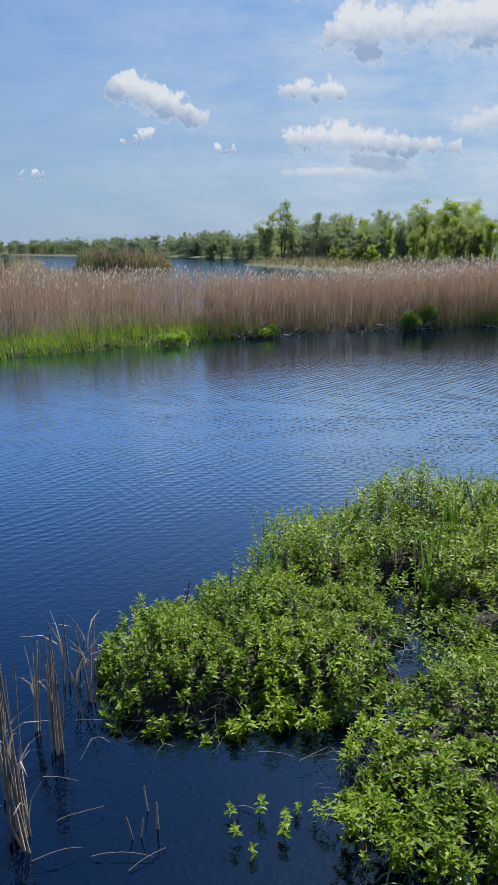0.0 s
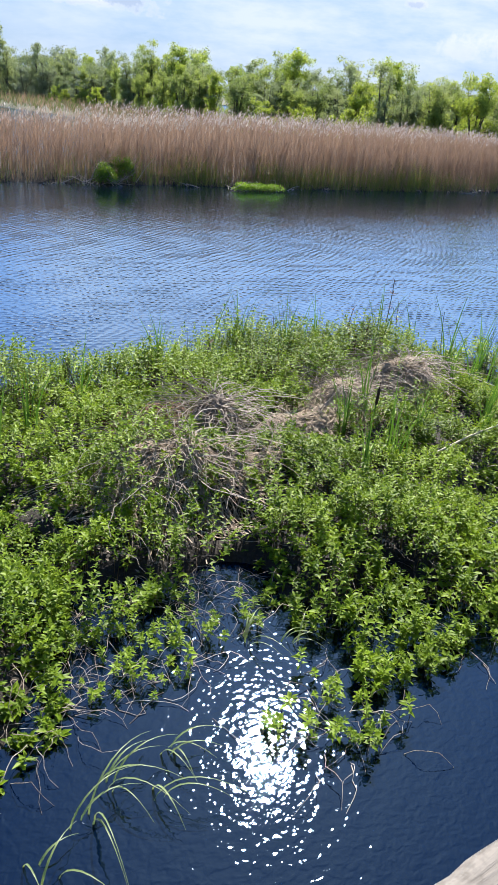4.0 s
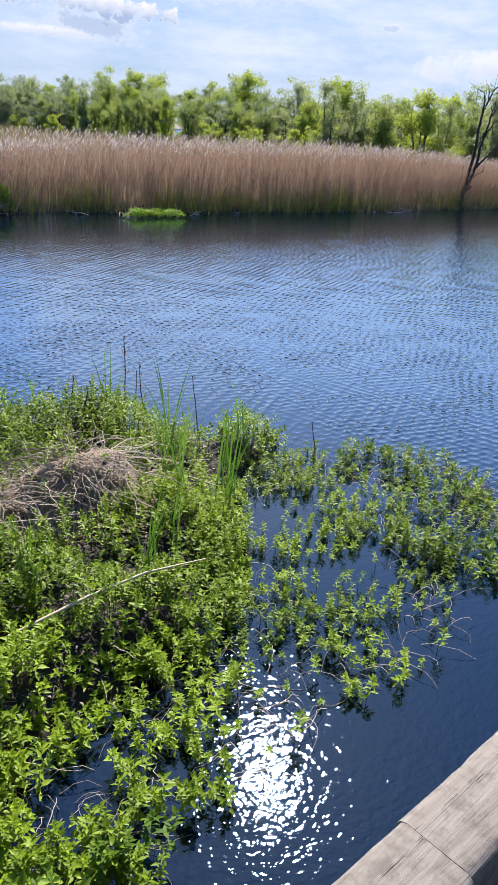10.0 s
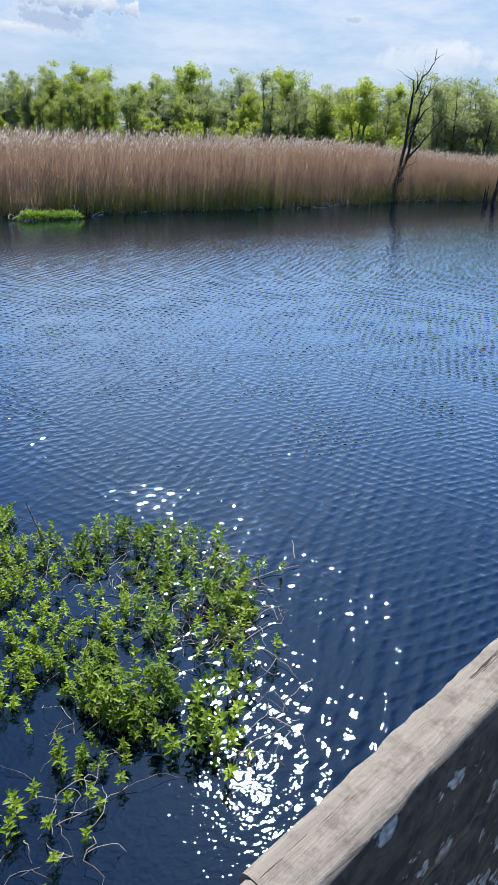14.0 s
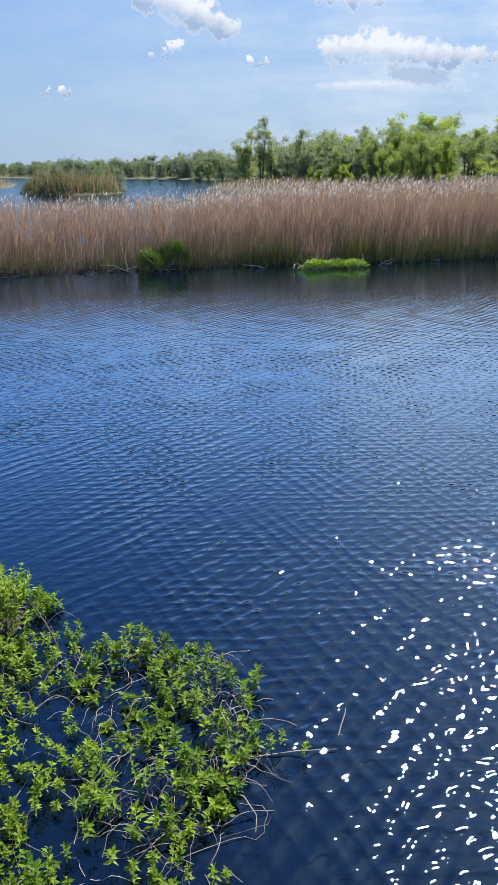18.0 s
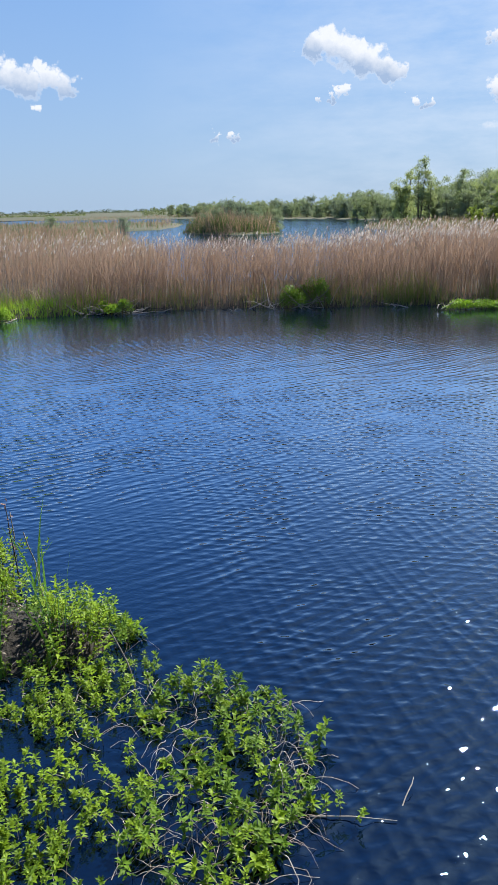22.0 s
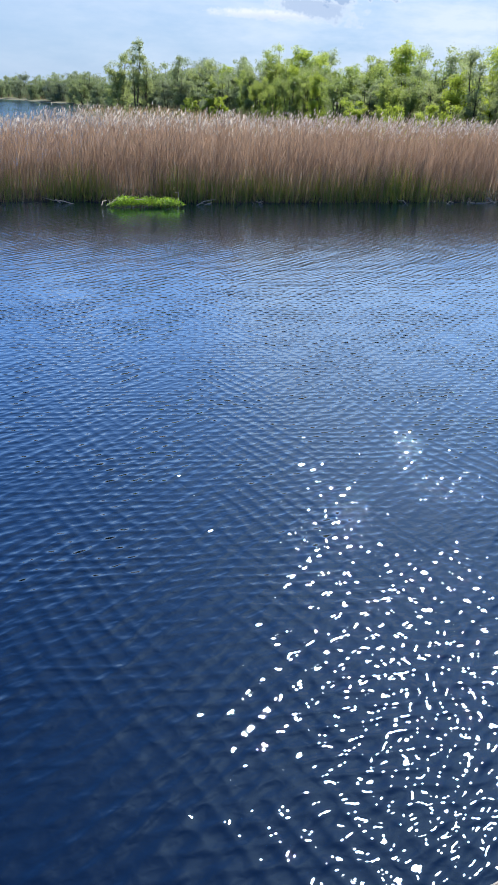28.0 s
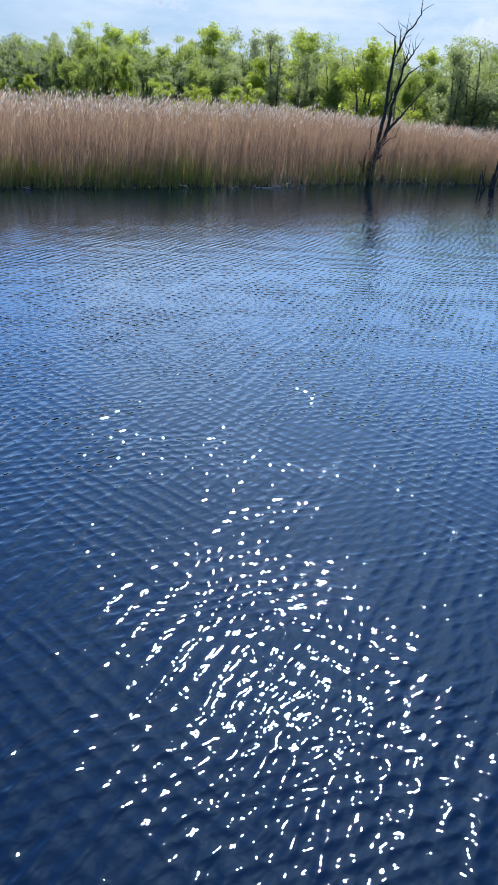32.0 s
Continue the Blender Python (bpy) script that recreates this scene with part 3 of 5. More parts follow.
# ---------- reeds on the far bank ----------
def reed_height(x):
    return np.interp(x, (-40, 2, 8, 11, 14, 17, 20, 30, 36, 40, 45, 60), (1.9, 1.85, 1.8, 1.75, 1.75, 1.85, 2.1, 2.15, 2.2, 2.0, 1.7, 1.6))


def reed_bed(x0, x1):
    """A stretch of the reed bed: dry stems, their leaves, plumes and green shoots."""
    width = x1 - x0
    n_front, n_back = int(width * 290), int(width * (210 if x0 >= 6 else 300))
    x = rng.uniform(x0, x1, n_front + n_back)
    deep = np.r_[rng.beta(1.0, 1.3, n_front) * 2.6, 2.2 + rng.uniform(0, 1, n_back) ** 1.3 * np.interp(x[n_front:], (-8, 4, 8), (32, 17, 11.5))]
    y = bank_front(x) + 0.10 + deep
    keep = (y < bank_back(x) - 0.3) & ((x > 6.6 + 0.5 * wobble(y, x, 1.0)) | (deep > 2.0 + 0.8 * wobble(x, y, 0.7)))
    thin = np.interp(x, (-40, 9, 13, 17), (0.85, 0.9, 0.95, 1.0))
    keep &= rng.uniform(0, 1, len(x)) < thin
    x, y, deep = x[keep], y[keep], deep[keep]
    n = len(x)
    clump = wobble(x, y, 1.6, 2)
    h = reed_height(x) * (1 + 0.07 * clump + rng.normal(0, 0.07, n)) * np.where(deep < 0.7, rng.uniform(0.6, 1.0, n), 1.0)
    z = bank_height(x, y).clip(0, 0.3) - 0.03
    root = np.c_[x, y, z]
    lean = unit(n, 2.6, 0.25)
    bend = np.abs(rng.normal(0.07, 0.07, n))
    # stems
    stems = Soup()
    blades(stems, root, lean, h, rng.uniform(0.007, 0.012, n), bend, 2)
    # leaves from the stems, drooping to the lee side
    leaves = Soup()
    for _ in range(5):
        s = rng.uniform(0.36, 0.98, n)
        at = root + lean * (bend * s * s * h)[:, None] + np.c_[np.zeros(n), np.zeros(n), h * s * 0.98]
        L = rng.uniform(0.22, 0.45, n)
        blades(leaves, at, unit(n, 5.2, 0.2), L, rng.uniform(0.006, 0.013, n), rng.uniform(0.3, 1.0, n), 2)
    # plumes
    plumes = Soup()
    pick = (rng.uniform(0, 1, n) < np.interp(x, (-40, 12, 18), (0.08, 0.16, 0.42))) & (deep > 0.9)
    m = pick.sum()
    tip = root[pick] + lean[pick] * (bend * h)[pick, None] + np.c_[np.zeros(m), np.zeros(m), (h * np.sqrt(1 - bend ** 2 * 0.8))[pick] - 0.05]
    for k in range(3):
        blades(plumes, tip + rng.normal(0, 0.012, (m, 3)), unit(m, 3.2, 0.1), rng.uniform(0.10, 0.19, m), rng.uniform(0.016, 0.036, m), rng.uniform(0.3, 0.95, m), 2)
    # green shoots along the water
    k = int(width * 420)
    gx = rng.uniform(x0, x1, k)
    gd = rng.beta(1.0, 2.2, k) * 2.0
    gy = bank_front(gx) + 0.02 + gd
    lush = wobble(gx, gx * 0, 0.55, 4)
    ok = rng.uniform(0, 1, k) < (0.45 + 0.45 * lush) * np.interp(gx, (12, 17, 18.5, 28, 34), (0.5, 0.6, 2.0, 1.9, 0.9))
    gx, gy, lush = gx[ok], gy[ok], lush[ok]
    groot = np.c_[gx, gy, bank_height(gx, gy).clip(0, 0.3) - 0.03]
    shoots = Soup()
    blades(shoots, groot, unit(len(gx)), (rng.uniform(0.30, 1.15, len(gx)) + 0.25 * lush).clip(0.15), rng.uniform(0.007, 0.014, len(gx)), rng.uniform(0.05, 0.5, len(gx)), 2)
    for nm, so, ma, la in (("reed_stems", stems, REED, "dense dry orange-brown reed stems on the far bank"),
                           ("reed_leaves", leaves, REED_PALE, "dry drooping tan reed leaves on the far bank"),
                           ("reed_plumes", plumes, PLUME, "pale silvery reed plumes bent by the wind"),
                           ("reed_shoots", shoots, SHOOT, "fresh green reed shoots at the water's edge")):
        stuff(nm, so.mesh(nm, ma), la, "reeds")


for a, b in ((-30, -8), (-8, 6), (6, 16), (16, 26), (26, 36), (36, 48), (48, 66)):
    reed_bed(a, b)

# grass in front of the reeds at the western end
k = 9000
gx = rng.uniform(-16, 8.2, k)
gd = rng.beta(1.0, 1.5, k) * 3.2
gy = bank_front(gx) - 0.05 + gd
s = Soup()
blades(s, np.c_[gx, gy, bank_height(gx, gy).clip(-0.02, 0.3) - 0.02], unit(k), rng.uniform(0.18, 0.45, k) * (0.75 + 0.25 * gd) * (1 + 0.3 * wobble(gx, gy, 1.2)), rng.uniform(0.014, 0.03, k), rng.uniform(0.2, 0.95, k), 2)
stuff("bank_grass", s.mesh("bank_grass", GRASS), "bright green grass on the low far bank", "grass")
k = 2600
gx, gd = rng.uniform(-12, 8, k), rng.uniform(1.2, 3.6, k)
gy = bank_front(gx) + gd
s = Soup()
blades(s, np.c_[gx, gy, bank_height(gx, gy).clip(0, 0.3) - 0.02], unit(k), rng.uniform(0.5, 1.1, k), rng.uniform(0.012, 0.02, k), rng.uniform(0.2, 0.9, k), 2)
stuff("dead_grass", s.mesh("dead_grass", STRAW), "bleached dead grass leaning among the reeds", "grass")


def bank_clump(name, cx, cy, rx, ry, h, n, label, debris=10, lumps=7, leaf=1.0, mat_=None):
    """A low uneven cushion of leaves at the foot of the reeds, with dead sticks round it."""
    root = thing(name, label, "bush", "green clumps on the far bank", (cx, cy, 0))
    lx, ly = rng.uniform(-0.75, 0.75, lumps) * rx, rng.uniform(-0.6, 0.6, lumps) * ry
    lr, lh = rng.uniform(0.28, 0.5, lumps) * rx, rng.uniform(0.55, 1.0, lumps) * h
    w = rng.integers(0, lumps, n)
    a, r = rng.uniform(0, 2 * np.pi, n), np.sqrt(rng.uniform(0, 1, n))
    x, y = lx[w] + lr[w] * r * np.cos(a), ly[w] + lr[w] * min(1.0, ry / rx + 0.2) * r * np.sin(a)
    z = lh[w] * np.sqrt(np.maximum(1.03 - r * r, 0)) * rng.uniform(0.35, 1.0, n) ** 0.5
    way = unit(n)
    way[:, 2] = rng.uniform(-0.2, 1.7, n)
    way /= np.linalg.norm(way, axis=1)[:, None]
    s = Soup()
    leaf_soup(s, np.c_[x, y, z], way, rng.uniform(0.06, 0.13, n) * leaf, rng.uniform(0.022, 0.042, n) * leaf)
    part("leaves", s.mesh("clump_leaves", mat_ or GRASS), root, kind="stuff")
    s = Soup()
    k = 40
    px_, py_ = rng.uniform(-0.9, 0.9, k) * rx, rng.uniform(-0.8, 0.8, k) * ry
    blades(s, np.c_[px_, py_, np.full(k, -0.05)], unit(k), rng.uniform(0.5, 1.15, k) * h + 0.05, np.full(k, 0.016), rng.uniform(0.1, 0.5, k), 2)
    part("stems", s.mesh("clump_stems", STEM), root, kind="stuff")
    s = Soup()
    for _ in range(debris):
        p0 = np.array([rng.uniform(-1.6, 1.3) * rx, rng.uniform(-0.7, 0.7) * ry, rng.uniform(-0.02, 0.12)])
        d = unit(1)[0] * rng.uniform(0.4, 1.0) + np.array([0, 0, rng.uniform(-0.05, 0.5 + 0.7 * (h > 0.6))])
        tube(s, [p0, p0 + d * 0.5 + rng.normal(0, 0.06, 3), p0 + d], [0.014, 0.011, 0.005], 4)
    part("brushwood", s.mesh("clump_twigs", TWIG), root, kind="stuff")
    return root


bank_clump("floating_clump", 20.1, 23.6, 1.0, 0.45, 0.30, 3600, "bright yellow-green floating plant cushion before the reeds", 8, 12, 0.85)
bank_clump("bank_bush", 14.75, 25.15, 0.9, 0.5, 0.95, 4200, "small rounded green bush at the foot of the reeds", 26, 8, 1.0, SHRUB)
bank_clump("bank_tussock", 8.5, 24.95, 0.6, 0.42, 0.48, 1800, "grassy green tussock among bleached roots", 34, 7)
bank_clump("bank_tussock", 4.9, 24.1, 0.7, 0.4, 0.45, 1500, "low green tussock on the grassy bank edge", 8, 7)

# dead sticks along the foot of the reeds
for _ in range(46):
    x = rng.uniform(8, 46)
    s = Soup()
    p0 = np.array([0, 0, 0.0])
    d = np.array([rng.uniform(-1, 1), rng.uniform(-0.5, 0.1), rng.uniform(0.02, 0.35)]) * rng.uniform(0.4, 1.1)
    tube(s, [p0 - d * 0.4, p0 + d * 0.2 + rng.normal(0, 0.05, 3), p0 + d * 0.6 + rng.normal(0, 0.05, 3), p0 + d], [0.018, 0.016, 0.012, 0.005], 5)
    ob = tagged(new("driftwood_stick", s.mesh("driftwood_stick", TWIG if rng.uniform() < 0.6 else DEADWOOD)), "dead stick lying at the foot of the reeds", "stick", "sticks on the far bank")
    ob.location = (x, bank_front(x) - rng.uniform(0.0, 0.35), 0.03)

# ---------- dead tree ----------
def limb(soup, a, b, r0, r1, kink=0.06, n=7, sides=7):
    a, b = np.asarray(a, float), np.asarray(b, float)
    L = np.linalg.norm(b - a)
    t = np.linspace(0, 1, n)
    p = a + (b - a) * t[:, None] + np.cumsum(rng.normal(0, kink * L / n, (n, 3)), 0) * np.sin(np.pi * t)[:, None]
    tube(soup, p, r0 + (r1 - r0) * t, sides)
    return p


def twig_fan(soup, p, count, length, r):
    for _ in range(count):
        i = rng.integers(2, len(p))
        d = rng.normal(0, 0.6, 3)
        d[2] = abs(d[2]) + 0.4
        d /= np.linalg.norm(d)
        limb(soup, p[i], p[i] + d * length * rng.uniform(0.5, 1.2), r, 0.005, 0.12, 4, 4)


DX, DY = 38.8, 24.9
dead = thing("dead_tree", "bare black dead tree leaning from the water by the reeds", "tree", "", (DX, DY, 0))
ACROSS = np.array((0.72, -0.69, 0))


def crooked(soup, points, r0, r1):
    """A bare limb through points given as reach across and height, with some depth of its own."""
    p = np.array([ACROSS * x * 0.72 + np.array((0.69, 0.72, 0)) * rng.normal(0, 0.05) + np.array((0, 0, z * 0.84)) for x, z in points])
    t = np.linspace(0, len(p) - 1, 3 * len(p) - 2)
    q = np.stack([np.interp(t, np.arange(len(p)), p[:, i]) for i in range(3)], 1) + rng.normal(0, 0.018, (len(t), 3))
    q[0] = p[0]
    tube(soup, q, np.linspace(r0, r1, len(q)), 7)
    return q


for name, r0, r1, twigs, points in (
        ("trunk", 0.20, 0.11, 0, ((-0.05, -0.3), (0.05, 0.3), (0.22, 1.05), (0.42, 1.65))),
        ("branch", 0.085, 0.018, 13, ((0.30, 1.35), (0.38, 2.37), (0.56, 3.34), (0.54, 4.42), (0.65, 5.39), (0.92, 5.93), (1.08, 6.47), (1.51, 6.9), (1.85, 7.45))),
        ("branch", 0.08, 0.018, 12, ((0.42, 1.45), (0.75, 2.26), (0.86, 3.23), (0.92, 3.88), (1.13, 4.53), (1.18, 5.07), (1.51, 5.6), (1.83, 5.98))),
        ("branch", 0.055, 0.014, 5, ((0.92, 3.88), (1.2, 4.4), (1.51, 4.85), (2.1, 5.28))),
        ("branch", 0.06, 0.012, 8, ((0.78, 2.35), (1.15, 2.8), (1.51, 3.13), (1.94, 3.67), (2.4, 4.2), (2.8, 4.58))),
        ("branch", 0.045, 0.012, 2, ((0.65, 5.3), (0.58, 5.9), (0.54, 6.36), (0.11, 6.58))),
        ("branch", 0.035, 0.010, 3, ((0.92, 5.9), (0.84, 6.3), (0.80, 6.6))),
        ("branch", 0.035, 0.010, 3, ((1.18, 5.0), (1.30, 5.6), (1.35, 6.1))),
        ("branch", 0.04, 0.010, 3, ((0.56, 3.3), (0.80, 4.0), (1.0, 4.3))),
        ("branch", 0.03, 0.010, 2, ((0.5, 1.6), (0.95, 2.0), (1.4, 2.15))),
        ("broken_stub", 0.10, 0.05, 0, ((-0.05, 0.1), (-0.4, 0.7), (-0.65, 0.97), (-0.80, 1.24))),
        ("broken_stub", 0.07, 0.02, 1, ((-0.25, 0.4), (-0.30, 0.9), (-0.10, 1.5), (-0.08, 2.37))),
        ("broken_stub", 0.07, 0.05, 0, ((0.30, 1.0), (0.52, 1.15), (0.66, 1.28)))):
    s = Soup()
    q = crooked(s, points, r0, r1)
    bough = part(name, s.mesh("dead_" + name, DEADWOOD, True), dead)
    for _ in range(twigs):
        s = Soup()
        twig_fan(s, q, 1, 0.65, 0.014)
        part("twig", s.mesh("dead_twig", DEADWOOD, True), bough)


def snag(x, y, pieces, label):
    root = thing("dead_snag", label, "tree stump", "dead snags at the water's edge", (x, y, 0))
    for b, r in pieces:
        s = Soup()
        limb(s, (b[0] * 0.3, b[1] * 0.3, -0.2), b, r, r * 0.45, 0.05)
        part("pole", s.mesh("snag_pole", DEADWOOD, True), root)


snag(43.3, 22.2, (((-0.7, 0, 0.75), 0.05), ((0.5, 0, 2.35), 0.06), ((0.75, 0.1, 1.3), 0.05), ((0.1, 0, 0.6), 0.07)), "blackened broken snag poles standing in the shallows")
snag(42.6, 22.1, (((0.1, 0, 0.95), 0.03), ((-0.15, 0, 0.6), 0.05)), "grey broken snag stub standing in the shallows")


# ---------- trees ----------
def make_tree(h, spread, mat_, leaders, limbs, leaf, count, lift=0.16, fat=1.0, open_=0.0):
    """A tree of several leaders: each forks into rising limbs, and every limb carries tufts of small leaves, with gaps between."""
    root = thing("willow_tree", "", "tree")
    wood, crown, tufts = Soup(), Soup(), []
    for i in range(leaders):
        ang = i * 2.4 + rng.uniform(0, 1.2)
        out = spread * h * (rng.uniform(0.25, 0.75) if leaders > 1 else 0.05)
        top = np.array([np.cos(ang) * out, np.sin(ang) * out, h * rng.uniform(0.74, 0.93)])
        foot = np.array([np.cos(ang), np.sin(ang), 0]) * 0.012 * h
        axis = limb(wood, foot + (0, 0, -0.2), top, 0.016 * h, 0.004, 0.07, 9, 6)
        tufts.append((top, 0.07))
        for j in range(limbs):
            f = rng.uniform(lift * 0.7, 0.95)
            a = axis[min(int(f * 8), 8)]
            turn = j * 2.4 + rng.normal(0, 0.5)
            reach = spread * h * rng.uniform(0.35, 0.95) * (1.15 - 0.75 * f)
            end = a + np.array([np.cos(turn) * reach, np.sin(turn) * reach, h * rng.uniform(0.05, 0.20) * (1.2 - 0.6 * f)])
            end[2] = min(end[2], h)
            path = limb(wood, a, end, 0.007 * h * (1.1 - 0.6 * f), 0.003, 0.14, 6, 4)
            for q in (0.55, 0.8, 1.0, 1.0):
                tufts.append((path[int(q * 5)] + rng.normal(0, 0.022 * h, 3), rng.uniform(0.030, 0.068) * fat))
    if lift < 0.12:
        for _ in range(limbs * 2):
            a, r = rng.uniform(0, 6.28), spread * h * rng.uniform(0.2, 0.9)
            tufts.append((np.array([r * np.cos(a), r * np.sin(a), h * rng.uniform(0.04, 0.3)]), rng.uniform(0.05, 0.09)))
    part("trunk", wood.mesh("tree_trunk", BARK, True), root)
    keep = [q for q in tufts if rng.uniform() > open_]
    at, size = np.array([q for q, _ in keep]), np.array([r for _, r in keep]) * h
    weight = size ** 1.8 * rng.uniform(0.4, 1.4, len(size))
    pick = rng.choice(len(at), count, p=weight / weight.sum())
    d = rng.normal(0, 1, (count, 3))
    d /= np.linalg.norm(d, axis=1)[:, None]
    p = at[pick] + d * (size[pick] * rng.uniform(0.05, 1.0, count) ** 0.5)[:, None] * np.array([1.1, 1.1, 0.8])
    feather = rng.uniform(0, 1, count) < 0.09
    p[feather, 2] += rng.uniform(0, 0.032, feather.sum()) * h
    p = p[p[:, 2] > 0.03 * h]
    n = len(p)
    way = rng.normal(0, 1, (n, 3)) + np.array([0, 0, -0.3])
    way /= np.linalg.norm(way, axis=1)[:, None]
    L = rng.uniform(0.6, 1.4, n) * leaf
    W = (L * rng.uniform(0.4, 0.8, n))[:, None] * 0.5
    side = np.cross(way, rng.normal(0, 1, (n, 3)))
    side /= np.linalg.norm(side, axis=1)[:, None] + 1e-9
    tri = np.stack([p - side * W, p + side * W, p + way * L[:, None]], 1)
    crown.add(tri.reshape(-1, 3), np.arange(3 * n).reshape(-1, 3))
    part("crown", crown.mesh("tree_crown", mat_), root)
    return root


KINDS = [("rounded fresh green willow in the wood behind the reeds", make_tree(7.0, 0.30, TREE_LEAVES[0], 5, 9, 0.135, 17000, 0.06, 1.15)),
         ("grey-green willow in the wood behind the reeds", make_tree(7.0, 0.34, TREE_LEAVES[1], 5, 9, 0.135, 17000, 0.08, 1.2)),
         ("bright yellow-green birch in the wood behind the reeds", make_tree(7.0, 0.24, TREE_LEAVES[2], 4, 11, 0.13, 16000, 0.10, 1.15)),
         ("upright green willow in the wood behind the reeds", make_tree(7.5, 0.20, TREE_LEAVES[0], 3, 13, 0.13, 15000, 0.10, 1.15)),
         ("loose grey-green tree with thin foliage above the wood", make_tree(9.0, 0.17, TREE_LEAVES[1], 2, 15, 0.14, 6500, 0.35, 0.95, 0.2)),
         ("low fresh green sallow bush before the wood", make_tree(3.2, 0.48, TREE_LEAVES[2], 5, 6, 0.11, 8000, 0.04, 1.4)),
         ("pale green willow with haze in its leaf colour, in the distant wood by the lake", make_tree(7.0, 0.40, TREE_LEAVES[3], 5, 8, 0.19, 8000, 0.05, 1.5)),
         ("grey-green willow with haze in its leaf colour, in the distant wood by the lake", make_tree(7.0, 0.44, TREE_LEAVES[4], 5, 8, 0.19, 8000, 0.05, 1.5))]
HEIGHTS = (7.0, 7.0, 7.0, 7.5, 9.0, 3.2, 7.0, 7.0)
for label, ob in KINDS:
    tagged(ob, label, "tree", "trees of the willow wood")
    ob.location = (0, 0, 0)

EYE_X = 8.0
EDGE_AZ = (-2, 5, 10, 16, 20, 24, 28, 32, 36, 40, 45, 50, 55, 60, 70, 80)
EDGE_D = (330, 260, 215, 165, 150, 122, 98, 86, 76, 68, 63, 62, 64, 66, 72, 80)
TOP_EL = (0.30, 0.50, 0.62, 1.10, 1.55, 1.8, 2.0, 2.25, 2.35, 2.4, 2.35, 2.45, 3.2, 3.4, 3.4, 3.4)
used = set()


def plant(kind, azimuth, dist, top):
    """One tree of a kind, seen from mid-path at a heading and distance, up to the height top."""
    x, y = EYE_X + dist * math.sin(radians(azimuth)), dist * math.cos(radians(azimuth))
    k = top / HEIGHTS[kind]
    wide = k * rng.uniform(0.85, 1.15)
    m = pose(x, y, 0.0, 0, 0, rng.uniform(0, 360))
    src = KINDS[kind][1]
    if kind in used:
        ob = copy_thing(src, m)
    else:
        ob = src
        ob.matrix_basis = m
        used.add(kind)
    ob.scale = (wide, wide, k)
    return ob


heading = -1.0
while heading < 74:
    d = np.interp(heading, EDGE_AZ, EDGE_D)
    e = np.interp(heading, EDGE_AZ, TOP_EL)
    swell = 1 + 0.14 * wobble(heading, 0.0, 0.45, 1)
    for row in range(3):
        dist = d * (1.0 + 0.085 * row) * rng.uniform(0.985, 1.03)
        rise = (0.92, 1.22, 1.42)[row] * swell * rng.uniform(0.72, 1.14) * np.interp(heading, (20, 42, 52), (1.0, 1.0, 0.9))
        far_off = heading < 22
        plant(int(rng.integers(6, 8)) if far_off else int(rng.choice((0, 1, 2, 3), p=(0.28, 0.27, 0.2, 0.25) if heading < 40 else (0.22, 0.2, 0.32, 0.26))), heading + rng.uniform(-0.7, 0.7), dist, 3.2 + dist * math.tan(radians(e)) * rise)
    if rng.uniform() < 0.6 and heading > 20:
        plant(5, heading + rng.uniform(-0.6, 0.6), d * 0.93, rng.uniform(2.4, 4.0))
    heading += math.degrees(2.2 / d) * (0.95 if heading < 22 else 1.0)

# single taller trees that break the skyline
for azimuth, top, far, kind in ((17.0, 12.3, 147, 4), (17.7, 9.8, 149, 4), (16.0, 9.6, 150, 1), (19.6, 10.2, 155, 4), (24.4, 10.4, 148, 4), (21.6, 9.2, 150, 1), (29.7, 9.9, 122, 1), (29.0, 9.2, 122, 0), (33.7, 8.9, 110, 4), (33.2, 8.2, 108, 4), (35.7, 9.3, 98, 1), (39.9, 7.5, 73, 4),
                                (41.8, 7.3, 63.5, 4), (43.4, 6.1, 64, 4), (45.6, 6.3, 62, 3), (48.1, 6.2, 55, 2), (49.6, 6.0, 56, 4), (54.4, 6.7, 57, 1), (53.4, 6.6, 56, 4), (56.6, 6.6, 58, 1), (58.5, 6.6, 60, 4), (61.5, 7.0, 62, 0)):
    plant(kind, azimuth, far * rng.uniform(0.99, 1.01), top)

